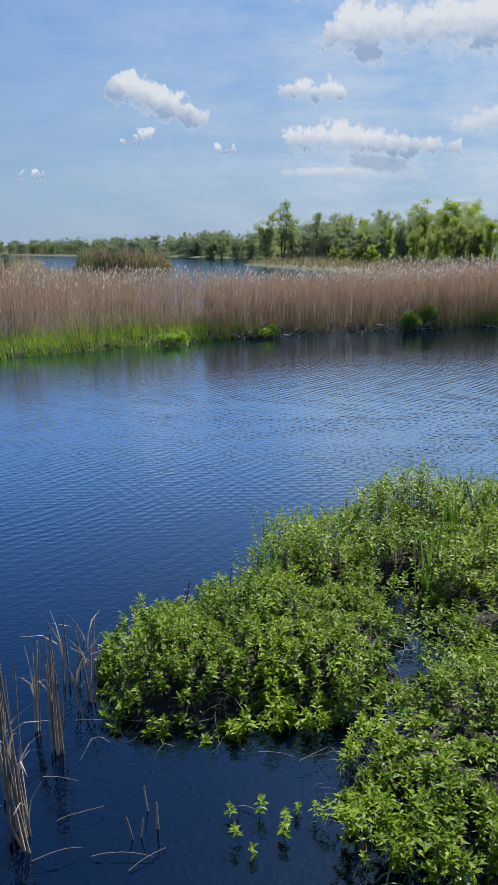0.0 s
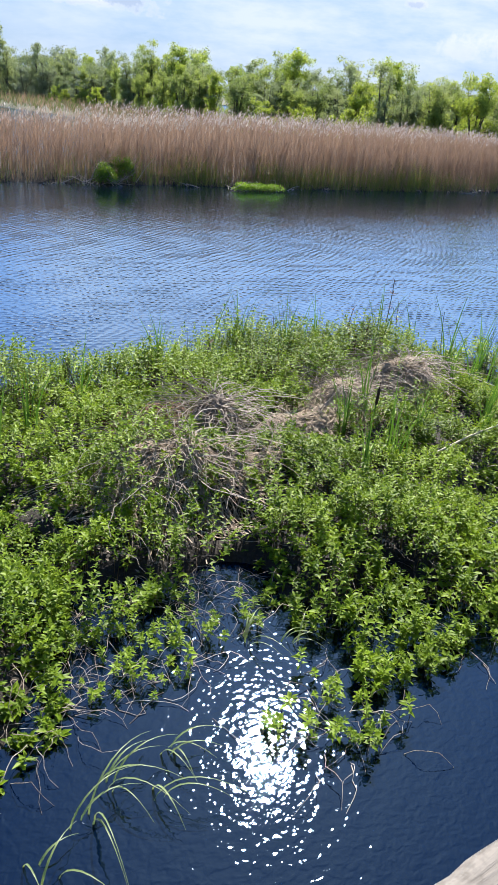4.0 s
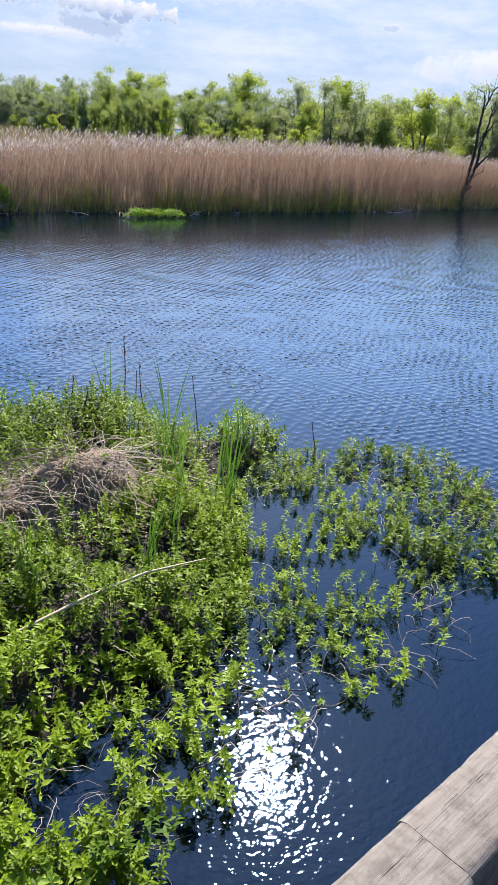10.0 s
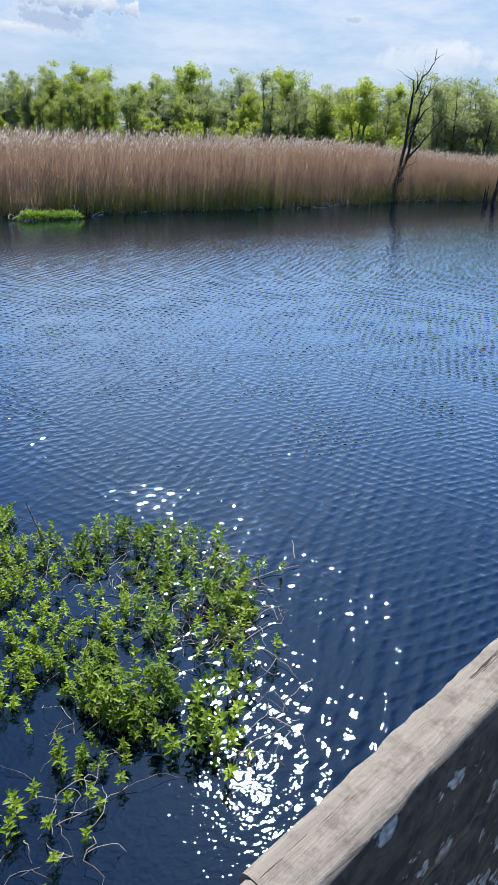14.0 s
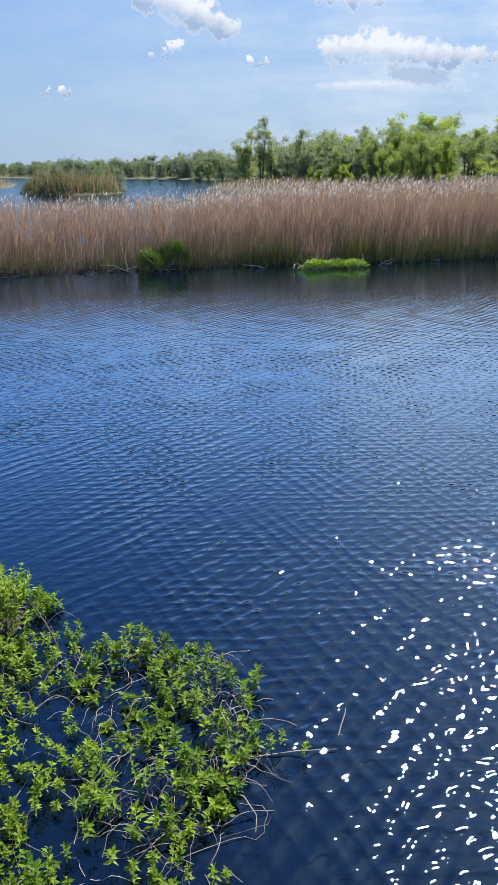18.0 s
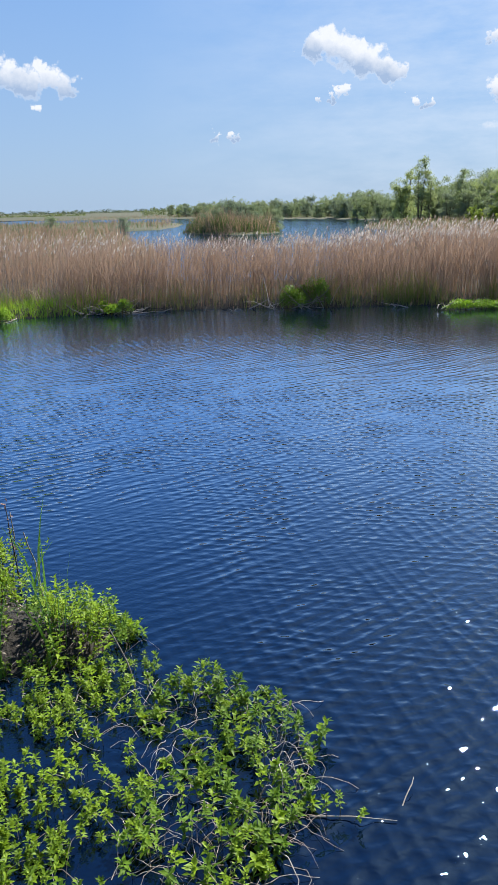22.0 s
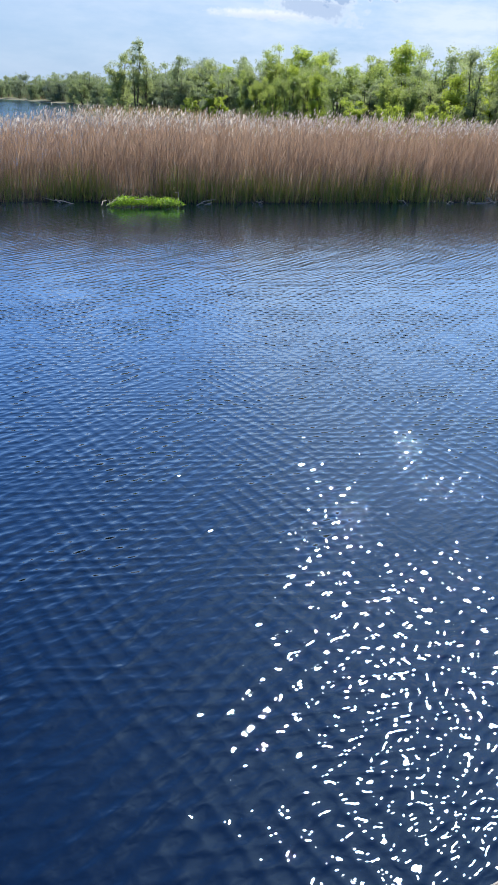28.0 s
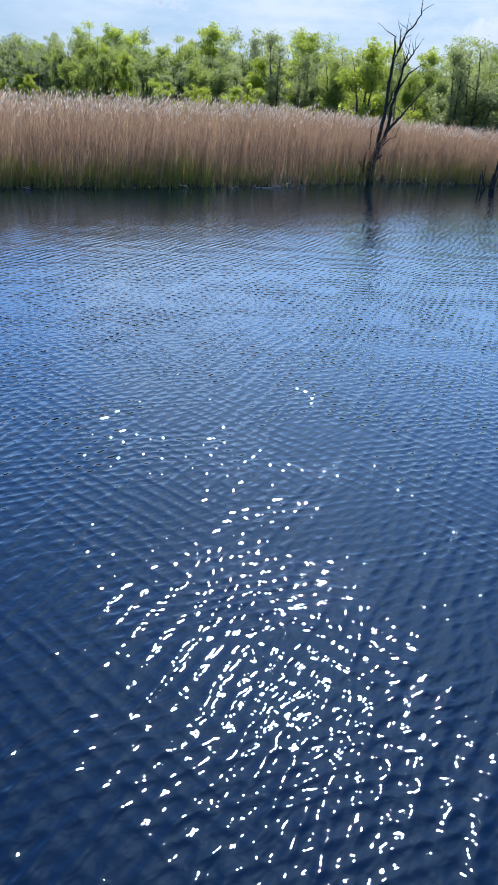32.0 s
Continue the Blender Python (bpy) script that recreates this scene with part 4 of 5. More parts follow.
# ---------- the lake beyond the reeds: islet, low shores, far woods ----------
def low_island(name, outline, height, n, dry, label):
    """A low island: a mud pad, and a stuff of reed and bush leaves."""
    poly = np.array(outline, float)
    lo, hi = poly.min(0) - 0.5, poly.max(0) + 0.5
    step = max((hi - lo).max() / 60, 0.5)

    def hgt(X, Y):
        d = edge_distance(poly, X, Y) * np.where(inside(poly, X, Y), 1, -1)
        return np.clip(d * 0.3 + 0.02, -0.3, 0.25)

    grid_land("ground_" + name, lo[0], hi[0], lo[1], hi[1], step, hgt, MARSH, "low marshy ground of " + label)
    x, y = rng.uniform(lo[0], hi[0], n * 3), rng.uniform(lo[1], hi[1], n * 3)
    ok = inside(poly, x, y)
    x, y = x[ok][:n], y[ok][:n]
    k = len(x)
    h = height * (0.75 + 0.35 * wobble(x, y, 0.35) + rng.normal(0, 0.12, k)).clip(0.2, 1.5)
    h = h * np.clip(edge_distance(poly, x, y) / (0.35 * height), 0.25, 1.0)
    brown = rng.uniform(0, 1, k) < dry + 0.3 * wobble(x, y, 0.3, 3)
    for pick, mat_, la in ((brown, REED, "brown reeds of " + label), (~brown, FAR_GREEN, "green growth of " + label)):
        if pick.any():
            s = Soup()
            m = pick.sum()
            w = rng.uniform(0.05, 0.10, m)
            blades(s, np.c_[x, y, np.full(k, -0.02)][pick], unit(m), h[pick] * (1.0 if mat_ is REED else 0.8), w, rng.uniform(0.05, 0.5, m), 2)
            stuff(name + "_growth", s.mesh(name, mat_), la, "reeds")


low_island("lake_islet", ((8.6, 112), (11, 104), (15, 98.5), (19, 99.5), (21.8, 104), (22.5, 112), (18, 122), (11, 121)), 3.2, 6500, 0.35, "the reedy islet in the lake")
low_island("west_marsh", ((-40, 52), (2, 46), (7.5, 48), (9.0, 54), (6, 68), (1.5, 95), (-2, 112), (-40, 118), (-60, 80)), 1.9, 20000, 0.55, "the marsh at the lake's west side")
low_island("west_shore", ((-120, 118), (-14, 126), (4, 132), (6.5, 150), (7.5, 175), (2, 205), (-14, 214), (-120, 230)), 2.0, 9000, 0.45, "the lake's far west shore")
low_island("north_shore", ((-60, 320), (0, 300), (12, 262), (26, 236), (40, 215), (50, 185), (58, 160), (80, 150), (90, 220), (60, 330), (-40, 380)), 1.8, 5000, 0.6, "the lake's far north shore")
low_island("east_shore", ((36, 118), (40, 127), (44, 140), (52, 143), (60, 140), (62, 110), (56, 84), (50, 62), (40, 66), (36, 90)), 1.4, 6000, 0.3, "the marsh below the willow wood")
# flat open fields and far woods to the horizon
tagged(sheet("ground_far_fields", 10, 0.0, MARSH), "flat green marsh fields reaching the horizon", "ground", kind="structure")
fields = bpy.data.objects["ground_far_fields"]
me = bpy.data.meshes.new("far_fields")
me.from_pydata([(-3000, 330, 0.15), (-90, 330, 0.15), (60, 380, 0.15), (200, 300, 0.15), (400, 120, 0.15), (3000, 60, 0.15), (3000, 4000, 0.6), (-3000, 4000, 0.6), (-130, 225, 0.15), (-900, 60, 0.15), (-3000, 40, 0.15)], [], [(10, 9, 8, 1, 2, 3, 4, 5, 6, 7)])
me.materials.append(MARSH)
fields.data = me
for far, n, hgt_, a0, a1 in ((480, 5000, 5.0, -4, 22), (1300, 7000, 8.0, -40, 16), (640, 3000, 2.6, -40, -8)):
    a = np.radians(rng.uniform(a0, a1, n))
    r = far * rng.uniform(0.96, 1.08, n)
    top = hgt_ * (0.65 + 0.35 * wobble(np.degrees(a), a * 0, 1.4, far) + 0.2 * wobble(np.degrees(a), a * 0, 6.0, far))
    p = np.c_[EYE_X + r * np.sin(a), r * np.cos(a), top.clip(0.6) * rng.uniform(0, 1, n)]
    s = Soup()
    way = rng.normal(0, 1, (n, 3))
    way /= np.linalg.norm(way, axis=1)[:, None]
    leaf_soup(s, p, way, np.full(n, 0.0022 * far), np.full(n, 0.0018 * far))
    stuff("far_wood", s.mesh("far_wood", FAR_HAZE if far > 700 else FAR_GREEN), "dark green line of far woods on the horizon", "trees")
# bushes scattered on the west marsh
for azimuth, dist, top in ((3.2, 106, 4.2), (4.8, 107, 4.6), (3.9, 110, 5.0), (2.2, 108, 3.4), (5.6, 108, 3.8), (-9, 120, 3.0), (-4, 118, 2.7), (2, 150, 3.0), (-14, 150, 3.2), (6, 116, 3.2), (7.2, 114, 3.5), (-18, 110, 2.6), (-22, 140, 3.0), (4.5, 108, 2.8)):
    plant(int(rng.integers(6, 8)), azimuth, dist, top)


# ---------- the floating mat of marsh plants by the bridge ----------
MAT_A = ((0.45, 4.7), (0.47, 4.05), (0.8, 3.9), (1.2, 3.75), (1.75, 3.65), (2.15, 3.75), (2.55, 3.85), (2.9, 4.2), (3.0, 5.0), (2.3, 5.5), (1.6, 5.6), (1.05, 5.5), (0.6, 5.15))
MAT_C = ((1.65, 2.6), (1.72, 3.1), (2.05, 3.4), (2.5, 3.75), (3.0, 3.95), (3.35, 3.4), (3.1, 2.8), (2.95, 2.5), (2.5, 2.27), (1.9, 2.2))
MAT_M = ((3.3, 3.5), (3.6, 3.15), (4.2, 3.2), (4.65, 2.95), (4.65, 2.5), (4.85, 2.3), (5.3, 2.25), (5.7, 2.1), (5.85, 1.8), (6.15, 1.62), (6.4, 1.5), (6.75, 1.6), (7.05, 1.9), (7.1, 2.1), (6.75, 2.15),
         (6.65, 2.35), (6.9, 2.7), (7.4, 2.85), (7.9, 2.95), (8.4, 3.2), (8.85, 3.5), (9.3, 4.2), (9.8, 5.0), (10.6, 5.1), (10.8, 5.6), (10.4, 6.0), (9.9, 6.3), (9.6, 6.9), (9.0, 7.2), (7.5, 7.4), (6.1, 7.05), (5.2, 7.15), (4.4, 7.4),
         (3.3, 6.85), (2.55, 6.55), (1.85, 5.6), (2.4, 5.6), (3.15, 5.05), (3.05, 4.3), (3.3, 3.9))
MAT_R = ((11.0, 3.4), (11.4, 3.3), (11.68, 3.42), (11.84, 3.7), (11.98, 4.2), (11.8, 4.7), (11.3, 4.9), (11.0, 4.6), (11.2, 4.0))
MAT_F = ((4.7, 1.8), (5.2, 1.72), (5.55, 1.8), (5.3, 1.98), (4.8, 2.0))
MAT_S = ((10.3, 2.95), (10.6, 2.6), (10.8, 2.75), (10.75, 3.1), (10.45, 3.2))
MAT_B = ((9.6, 6.0), (9.9, 6.35), (10.6, 6.1), (10.75, 5.4), (10.3, 5.2))
SPARSE_1 = ((7.2, 2.2), (7.7, 2.0), (8.3, 2.25), (8.75, 2.2), (9.3, 2.15), (9.95, 2.5), (10.5, 2.9), (10.9, 3.4), (11.1, 4.6), (10.9, 5.4), (10.2, 5.2), (9.4, 4.8), (8.8, 3.7), (8.3, 3.0), (7.5, 2.8))
SPARSE_2 = ((3.0, 2.6), (3.5, 2.4), (4.4, 2.65), (4.35, 3.2), (3.4, 3.4))
SPARSE_3 = ((4.35, 2.05), (4.6, 1.5), (4.15, 1.45), (3.9, 1.75))
SPARSE_4 = ((0.95, 2.9), (1.2, 2.5), (1.7, 2.45), (1.75, 3.0), (1.3, 3.2))
SPARSE_5 = ((5.2, 1.75), (5.6, 1.5), (6.3, 1.32), (6.78, 1.45), (7.04, 1.85), (7.15, 2.25), (6.6, 1.7))
SPARSE_6 = ((10.7, 2.3), (11.15, 2.35), (11.5, 2.9), (11.66, 3.3), (11.62, 3.45), (11.4, 3.3), (10.8, 3.2))
SPARSE_7 = ((2.9, 4.0), (3.2, 4.2), (3.2, 5.1), (2.9, 5.1))
# straw-covered humps: centre, radii, height
HUMPS = ((5.28, 5.45, 0.36, 0.24, 0.12), (4.75, 4.25, 0.80, 0.50, 0.40), (8.35, 5.08, 0.62, 0.42, 0.46), (7.45, 5.0, 0.62, 0.36, 0.28), (5.62, 4.95, 0.36, 0.32, 0.40), (6.6, 4.8, 0.70, 0.28, 0.14))
# dark hollows under the humps: centre, radii, depth
HOLLOWS = ((4.92, 3.62, 0.36, 0.17, 0.7), (3.78, 3.35, 0.30, 0.14, 0.5), (7.9, 4.66, 0.40, 0.12, 0.45), (4.55, 3.1, 0.3, 0.25, 0.5), (5.6, 2.5, 0.16, 0.14, 0.5), (3.35, 5.35, 0.22, 0.16, 0.5), (2.75, 4.2, 0.14, 0.2, 0.5), (3.05, 4.75, 0.13, 0.4, 0.5))


def mat_height(X, Y):
    """Height of the matted roots over the water."""
    best = np.full(np.shape(X), -0.3)
    for poly, top in ((MAT_A, 0.16), (MAT_C, 0.16), (MAT_M, 0.17), (MAT_R, -0.05), (MAT_S, -0.05), (MAT_F, -0.05), (MAT_B, -0.04)):
        d = edge_distance(poly, X, Y) * np.where(inside(poly, X, Y), 1.0, -1.0)
        best = np.maximum(best, np.clip((d - 0.12) * 0.6, -0.3, top))
    for cx, cy, rx, ry, h in HUMPS:
        r = np.sqrt(((X - cx) / rx) ** 2 + ((Y - cy) / ry) ** 2)
        best = best + h * np.clip(1 - r * r, 0, 1)
    for cx, cy, rx, ry, deep in HOLLOWS:
        r = np.sqrt(((X - cx) / rx) ** 2 + ((Y - cy) / ry) ** 2)
        best = best - deep * np.clip(1.25 - r, 0, 1)
    return best + np.where(best > -0.2, 0.09 * wobble(X, Y, 2.1) * np.clip(best * 6 + 0.3, 0, 1) + 0.02 * wobble(X, Y, 6.0), 0)


grid_land("ground_plant_mat", 0.2, 12.6, 1.2, 7.8, 0.08, mat_height, MUD, "dark matted roots of the floating plant mat")


def scatter(poly, per_m2):
    poly = np.asarray(poly)
    lo, hi = poly.min(0) - 0.1, poly.max(0) + 0.1
    n = int((hi - lo).prod() * per_m2)
    x, y = rng.uniform(lo[0], hi[0], n), rng.uniform(lo[1], hi[1], n)
    ok = inside(poly, x, y) | (edge_distance(poly, x, y) < 0.09)
    return x[ok], y[ok]


def sprig_geometry(x, y, z, tall, leaf, whorls=9, push=None):
    """Upright sprigs with crossed pairs of pointed leaves: returns stems and leaves. push leans each sprig outward."""
    n = len(x)
    root = np.c_[x, y, z]
    tilt = unit(n) * np.abs(rng.normal(0, 0.26, n))[:, None]
    if push is not None:
        tilt = tilt + push
    axis = tilt + np.array([0, 0, 1.0])
    axis /= np.linalg.norm(axis, axis=1)[:, None]
    stems, leaves = Soup(), Soup()
    way = axis.copy()
    way[:, 2] = 0
    for w in (0.006, 0.005):
        blades(stems, root - axis * 0.05, way, (tall + 0.04) * axis[:, 2], np.full(n, w), np.linalg.norm(way, axis=1) + 0.02, 1)
    turn = rng.uniform(0, np.pi, n)
    for w in range(whorls):
        f = w / (whorls - 1)
        at = root + axis * (tall * (0.38 + 0.62 * f ** 0.85))[:, None]
        raise_ = -0.15 + 0.85 * f ** 1.6
        size = leaf * (1.0 - 0.42 * f ** 2) * (0.7 + 0.3 * min(1, 2 * f + 0.3))
        for half in (0, 1, 2) if w > whorls - 4 else (0, 1):
            a = turn + w * (np.pi / 2 + 0.25) + half * (2.1 if w > whorls - 4 else np.pi) + rng.normal(0, 0.3, n)
            way = np.c_[np.cos(a), np.sin(a), raise_ + rng.normal(0, 0.28, n)] + axis * 0.1
            way /= np.linalg.norm(way, axis=1)[:, None]
            L = size * rng.uniform(0.65, 1.25, n)
            leaf_soup(leaves, at, way, L, L * rng.uniform(0.36, 0.52, n))
    return stems, leaves


# the plants stand in rounded bushes of their own, with dark gaps between
BUSH = np.r_[np.c_[rng.uniform(0, 10.9, 330), rng.uniform(1.2, 7.8, 330)], ((11.15, 3.5), (11.42, 3.62), (11.68, 3.78), (11.7, 4.3), (11.35, 4.7), (11.85, 4.1))]
BUSH_SIZE = np.r_[rng.uniform(0.24, 0.48, 330), np.full(6, 0.36)]
BUSH_TALL = np.r_[rng.uniform(0.6, 1.6, 330), np.full(6, 1.0)]


def bushes(x, y):
    """Nearest bush of each plant: its dome from 0 to 1, its stature, and the way out from its middle."""
    d = np.hypot(x[:, None] - BUSH[None, :, 0], y[:, None] - BUSH[None, :, 1]) / BUSH_SIZE
    i = d.argmin(1)
    r = d[np.arange(len(x)), i]
    out = np.c_[x - BUSH[i, 0], y - BUSH[i, 1], np.zeros(len(x))] / BUSH_SIZE[i, None]
    return np.sqrt(np.clip(1.15 - r * r, 0, 1)), BUSH_TALL[i], out


xs, ys = [], []
for poly, dens in ((MAT_A, 330), (MAT_C, 330), (MAT_M, 300), (MAT_R, 125), (MAT_S, 150), (MAT_F, 240), (MAT_B, 110)):
    x, y = scatter(poly, dens)
    bare = np.zeros(len(x))
    for i, (cx, cy, rx, ry, h) in enumerate(HUMPS):
        # the western hump is bare on its sunny face alone
        top = 0.62 if i == 1 else 0.96
        r = np.sqrt(((x - cx - 0.2 * (i == 1)) / (rx * 1.0)) ** 2 + ((y - cy + 0.15 * (i == 1)) / (ry * 1.0)) ** 2)
        bare = np.maximum(bare, np.clip((1.15 - r) * 2.5, 0, top))
    for cx, cy, rx, ry, deep in HOLLOWS:
        bare = np.maximum(bare, np.clip(1.9 - 1.1 * np.sqrt(((x - cx) / rx) ** 2 + ((y - cy) / ry) ** 2), 0, 1))
    bare = np.maximum(bare, 0.5 * np.clip((wobble(x, y, 2.1, 5) - 0.45) * 3, 0, 1))
    bare = np.maximum(bare, 0.6 * (1 - bushes(x, y)[0]))
    if poly in (MAT_M, MAT_B):
        # the mat thins out eastward, but for one bush at its corner
        bare = np.maximum(bare, np.clip((x - 9.2) * 1.3, 0, 0.86) * (np.hypot(x - 10.5, y - 5.65) > 0.34))
    ok = rng.uniform(0, 1, len(x)) > bare
    xs.append(x[ok]); ys.append(y[ok])
x, y = np.concatenate(xs), np.concatenate(ys)
dome, stature, out = bushes(x, y)
z = np.maximum(mat_height(x, y), -0.02)
tall = rng.uniform(0.15, 0.25, len(x)) * (0.25 + 0.85 * dome) * stature * np.interp(y, (3, 5, 6.0), (1.1, 1.1, 1.55)) * np.where((x > 4.5) & (y < 2.7), 0.85, 1.0) * np.where(x > 9.4, 0.78, 1.0)
leaf = rng.uniform(0.043, 0.073, len(x)) * np.interp(y, (2.6, 4.2), (1.12, 1.02))
dull = (wobble(x, y, 0.8, 9) + rng.normal(0, 0.4, len(x))) > 1.05
dull |= (x > 10.6) & (rng.uniform(0, 1, len(x)) < 0.5)
for pick, mat_, la in ((~dull, LEAF, "lush bright green marsh plants covering the floating mat"), (dull, LEAF_OLD, "duller olive green marsh plants among the mat")):
    st, le = sprig_geometry(x[pick], y[pick], z[pick], tall[pick], leaf[pick], 7, 0.38 * out[pick])
    stuff("marsh_plant_leaves", le.mesh("mat_leaves", mat_), la, "marsh plants")
    stuff("marsh_plant_stems", st.mesh("mat_stems", STEM), "reddish stems of the marsh plants on the mat", "marsh plants")

# creeping leaves and litter that hide the roots between the bushes
x, y = scatter(MAT_A, 420)
for poly in (MAT_C, MAT_M, MAT_F):
    more = scatter(poly, 420)
    x, y = np.r_[x, more[0]], np.r_[y, more[1]]
z = mat_height(x, y)
ok = z > 0.0
x, y, z = x[ok], y[ok], z[ok]
way = unit(len(x))
way[:, 2] = rng.normal(0.15, 0.3, len(x))
way /= np.linalg.norm(way, axis=1)[:, None]
for pick, mat_, la in ((rng.uniform(0, 1, len(x)) < 0.62, LEAF_OLD, "low creeping leaves between the marsh plants"), (None, BRUSH, "brown leaf litter between the marsh plants")):
    pick = ~last if pick is None else pick
    last = pick
    s = Soup()
    leaf_soup(s, np.c_[x, y, z + rng.uniform(0.012, 0.06, len(x))][pick], way[pick], rng.uniform(0.03, 0.06, pick.sum()), rng.uniform(0.008, 0.022, pick.sum()))
    stuff("creeping_leaves" if mat_ is LEAF_OLD else "leaf_litter", s.mesh("mat_litter", mat_), la, "marsh plants")

# single plants standing in the open water round the mat
singles = []
for i in range(7):
    st, le = sprig_geometry(*(np.zeros(1) for _ in range(3)), np.array([0.07 + 0.018 * i]), np.array([0.036 + 0.003 * i]), 9)
    singles.append((st.mesh("plant_stem", STEM), le.mesh("plant_leaves", LEAF)))
spots = []
for poly, dens in ((SPARSE_1, 190), (SPARSE_2, 130), (SPARSE_3, 130), (SPARSE_4, 60), (SPARSE_5, 60), (SPARSE_6, 100), (SPARSE_7, 40)):
    x, y = scatter(poly, dens)
    ok = wobble(x, y, 2.6, 3) + rng.normal(0, 0.30, len(x)) > -0.08
    spots += list(zip(x[ok], y[ok]))
spots += [(11.98, 3.70), (12.04, 3.64), (12.12, 3.66), (12.2, 3.6)]
spots.sort(key=lambda p: p[1])
near, rest = spots[:300], spots[300:]
for x, y in near:
    me_s, me_l = singles[rng.integers(len(singles))]
    ob = thing("marsh_plant", "young bright green marsh plant rising from dark water", "plant", "marsh plants in open water", (x, y, -0.01))
    ob.rotation_euler[2] = rng.uniform(0, 6.28)
    k = rng.uniform(0.75, 1.25)
    ob.scale = (k, k, k)
    part("stem", me_s, ob)
    part("leaves", me_l, ob)
if rest:
    q = np.array(rest)
    st, le = sprig_geometry(q[:, 0], q[:, 1], np.full(len(q), -0.01), rng.uniform(0.07, 0.19, len(q)), rng.uniform(0.034, 0.054, len(q)))
    stuff("marsh_plant_leaves", le.mesh("sparse_leaves", LEAF), "scattered green marsh plants standing in shallow water", "marsh plants")
    stuff("marsh_plant_stems", st.mesh("sparse_stems", STEM), "thin stems of scattered plants in shallow water", "marsh plants")

# dead straw over the humps
for (cx, cy, rx, ry, h), mat_, n in zip(HUMPS, (RUST, STRAW, STRAW, STRAW, BRUSH, STRAW), (1300, 2200, 3600, 2800, 1600, 1600)):
    a, r = rng.uniform(0, 2 * np.pi, n), np.sqrt(rng.uniform(0, 1, n)) * 1.0
    x, y = cx + rx * r * np.cos(a), cy + ry * r * np.sin(a)
    down = np.c_[np.cos(a) * 0.6 + 0.5, np.sin(a) * 0.6 - 0.5, np.zeros(n)]
    down = down * 0.5 + unit(n)
    down /= np.linalg.norm(down, axis=1)[:, None]
    s = Soup()
    L = rng.uniform(0.14, 0.46, n)
    p0 = np.c_[x, y, mat_height(x, y) + 0.015]
    pts = [p0]
    for q in (0.5, 1.0):
        g = p0 + down * (L * q)[:, None] + rng.normal(0, 0.02, (n, 3))
        g[:, 2] = np.maximum(mat_height(g[:, 0], g[:, 1]), 0.0) + 0.02 + rng.uniform(0, 0.05, n) * q
        pts.append(g)
    side = np.cross(down, [0, 0, 1.0]) * rng.uniform(0.002, 0.006, n)[:, None]
    v = np.stack([p for q in pts for p in (q - side, q + side)], 1)
    s.add(v.reshape(-1, 3), (np.arange(n)[:, None, None] * 6 + np.array([[0, 1, 3, 2], [2, 3, 5, 4]])).reshape(-1, 4))
    stuff("straw_hump", s.mesh("straw_hump", mat_), "mound of matted dead straw on the plant mat" if mat_ is STRAW else "grey-brown tuft of dead brushwood on the plant mat" if mat_ is BRUSH else "rust-brown matted dead rushes on the plant mat", "straw")


def wild_stem(soup, p0, heading, length, r, arch, curl=0.32):
    n = 7
    t = np.linspace(0, 1, n)
    bendy = heading + np.cumsum(rng.normal(0, curl, n))
    step = np.c_[np.cos(bendy), np.sin(bendy)] * length / n
    p = np.zeros((n, 3))
    p[:, :2] = np.asarray(p0)[:2] + np.cumsum(step, 0)
    p[:, 2] = p0[2] + arch * np.sin(np.pi * t) + 0.012
    tube(soup, p, np.linspace(r, r * 0.5, n), 3, False)


# tangled bare stems along the edges of the mat
tangle = Soup()
for poly, n in ((MAT_A, 160), (MAT_C, 200), (MAT_M, 620), (MAT_R, 170), (SPARSE_1, 230), (SPARSE_2, 170), (SPARSE_3, 40), (SPARSE_5, 60), (SPARSE_6, 50)):
    poly = np.asarray(poly)
    for _ in range(n):
        i = rng.integers(len(poly))
        p = poly[i] + (poly[(i + 1) % len(poly)] - poly[i]) * rng.uniform()
        inward = poly.mean(0) - p
        p = p + inward * rng.uniform(-0.02, 0.35) + rng.normal(0, 0.08, 2)
        z0 = max(float(mat_height(p[0], p[1])), -0.01)
        wild_stem(tangle, (p[0], p[1], z0), rng.uniform(0, 6.28), rng.uniform(0.15, 0.45), rng.uniform(0.0016, 0.0032), rng.uniform(0.0, 0.10), 0.45)
for cx, cy, rx, ry, h in HUMPS[1:5]:
    for _ in range(190):
        p = np.array([cx, cy]) + rng.normal(0, 0.45, 2) * (rx, ry)
        wild_stem(tangle, (p[0], p[1], max(float(mat_height(p[0], p[1])), 0)), rng.uniform(0, 6.28), rng.uniform(0.3, 0.9), rng.uniform(0.003, 0.006), rng.uniform(0.02, 0.12))
for _ in range(16):
    p = rng.normal(0, 0.08, 2) + (11.80, 3.82)
    wild_stem(tangle, (p[0], p[1], 0.0), rng.uniform(-1.4, 1.0), rng.uniform(0.15, 0.36), rng.uniform(0.0025, 0.004), rng.uniform(0.06, 0.16), 0.4)
stuff("bare_stem_tangle", tangle.mesh("bare_stem_tangle", TWIG), "tangle of bleached bare stems along the mat's edges", "twigs")

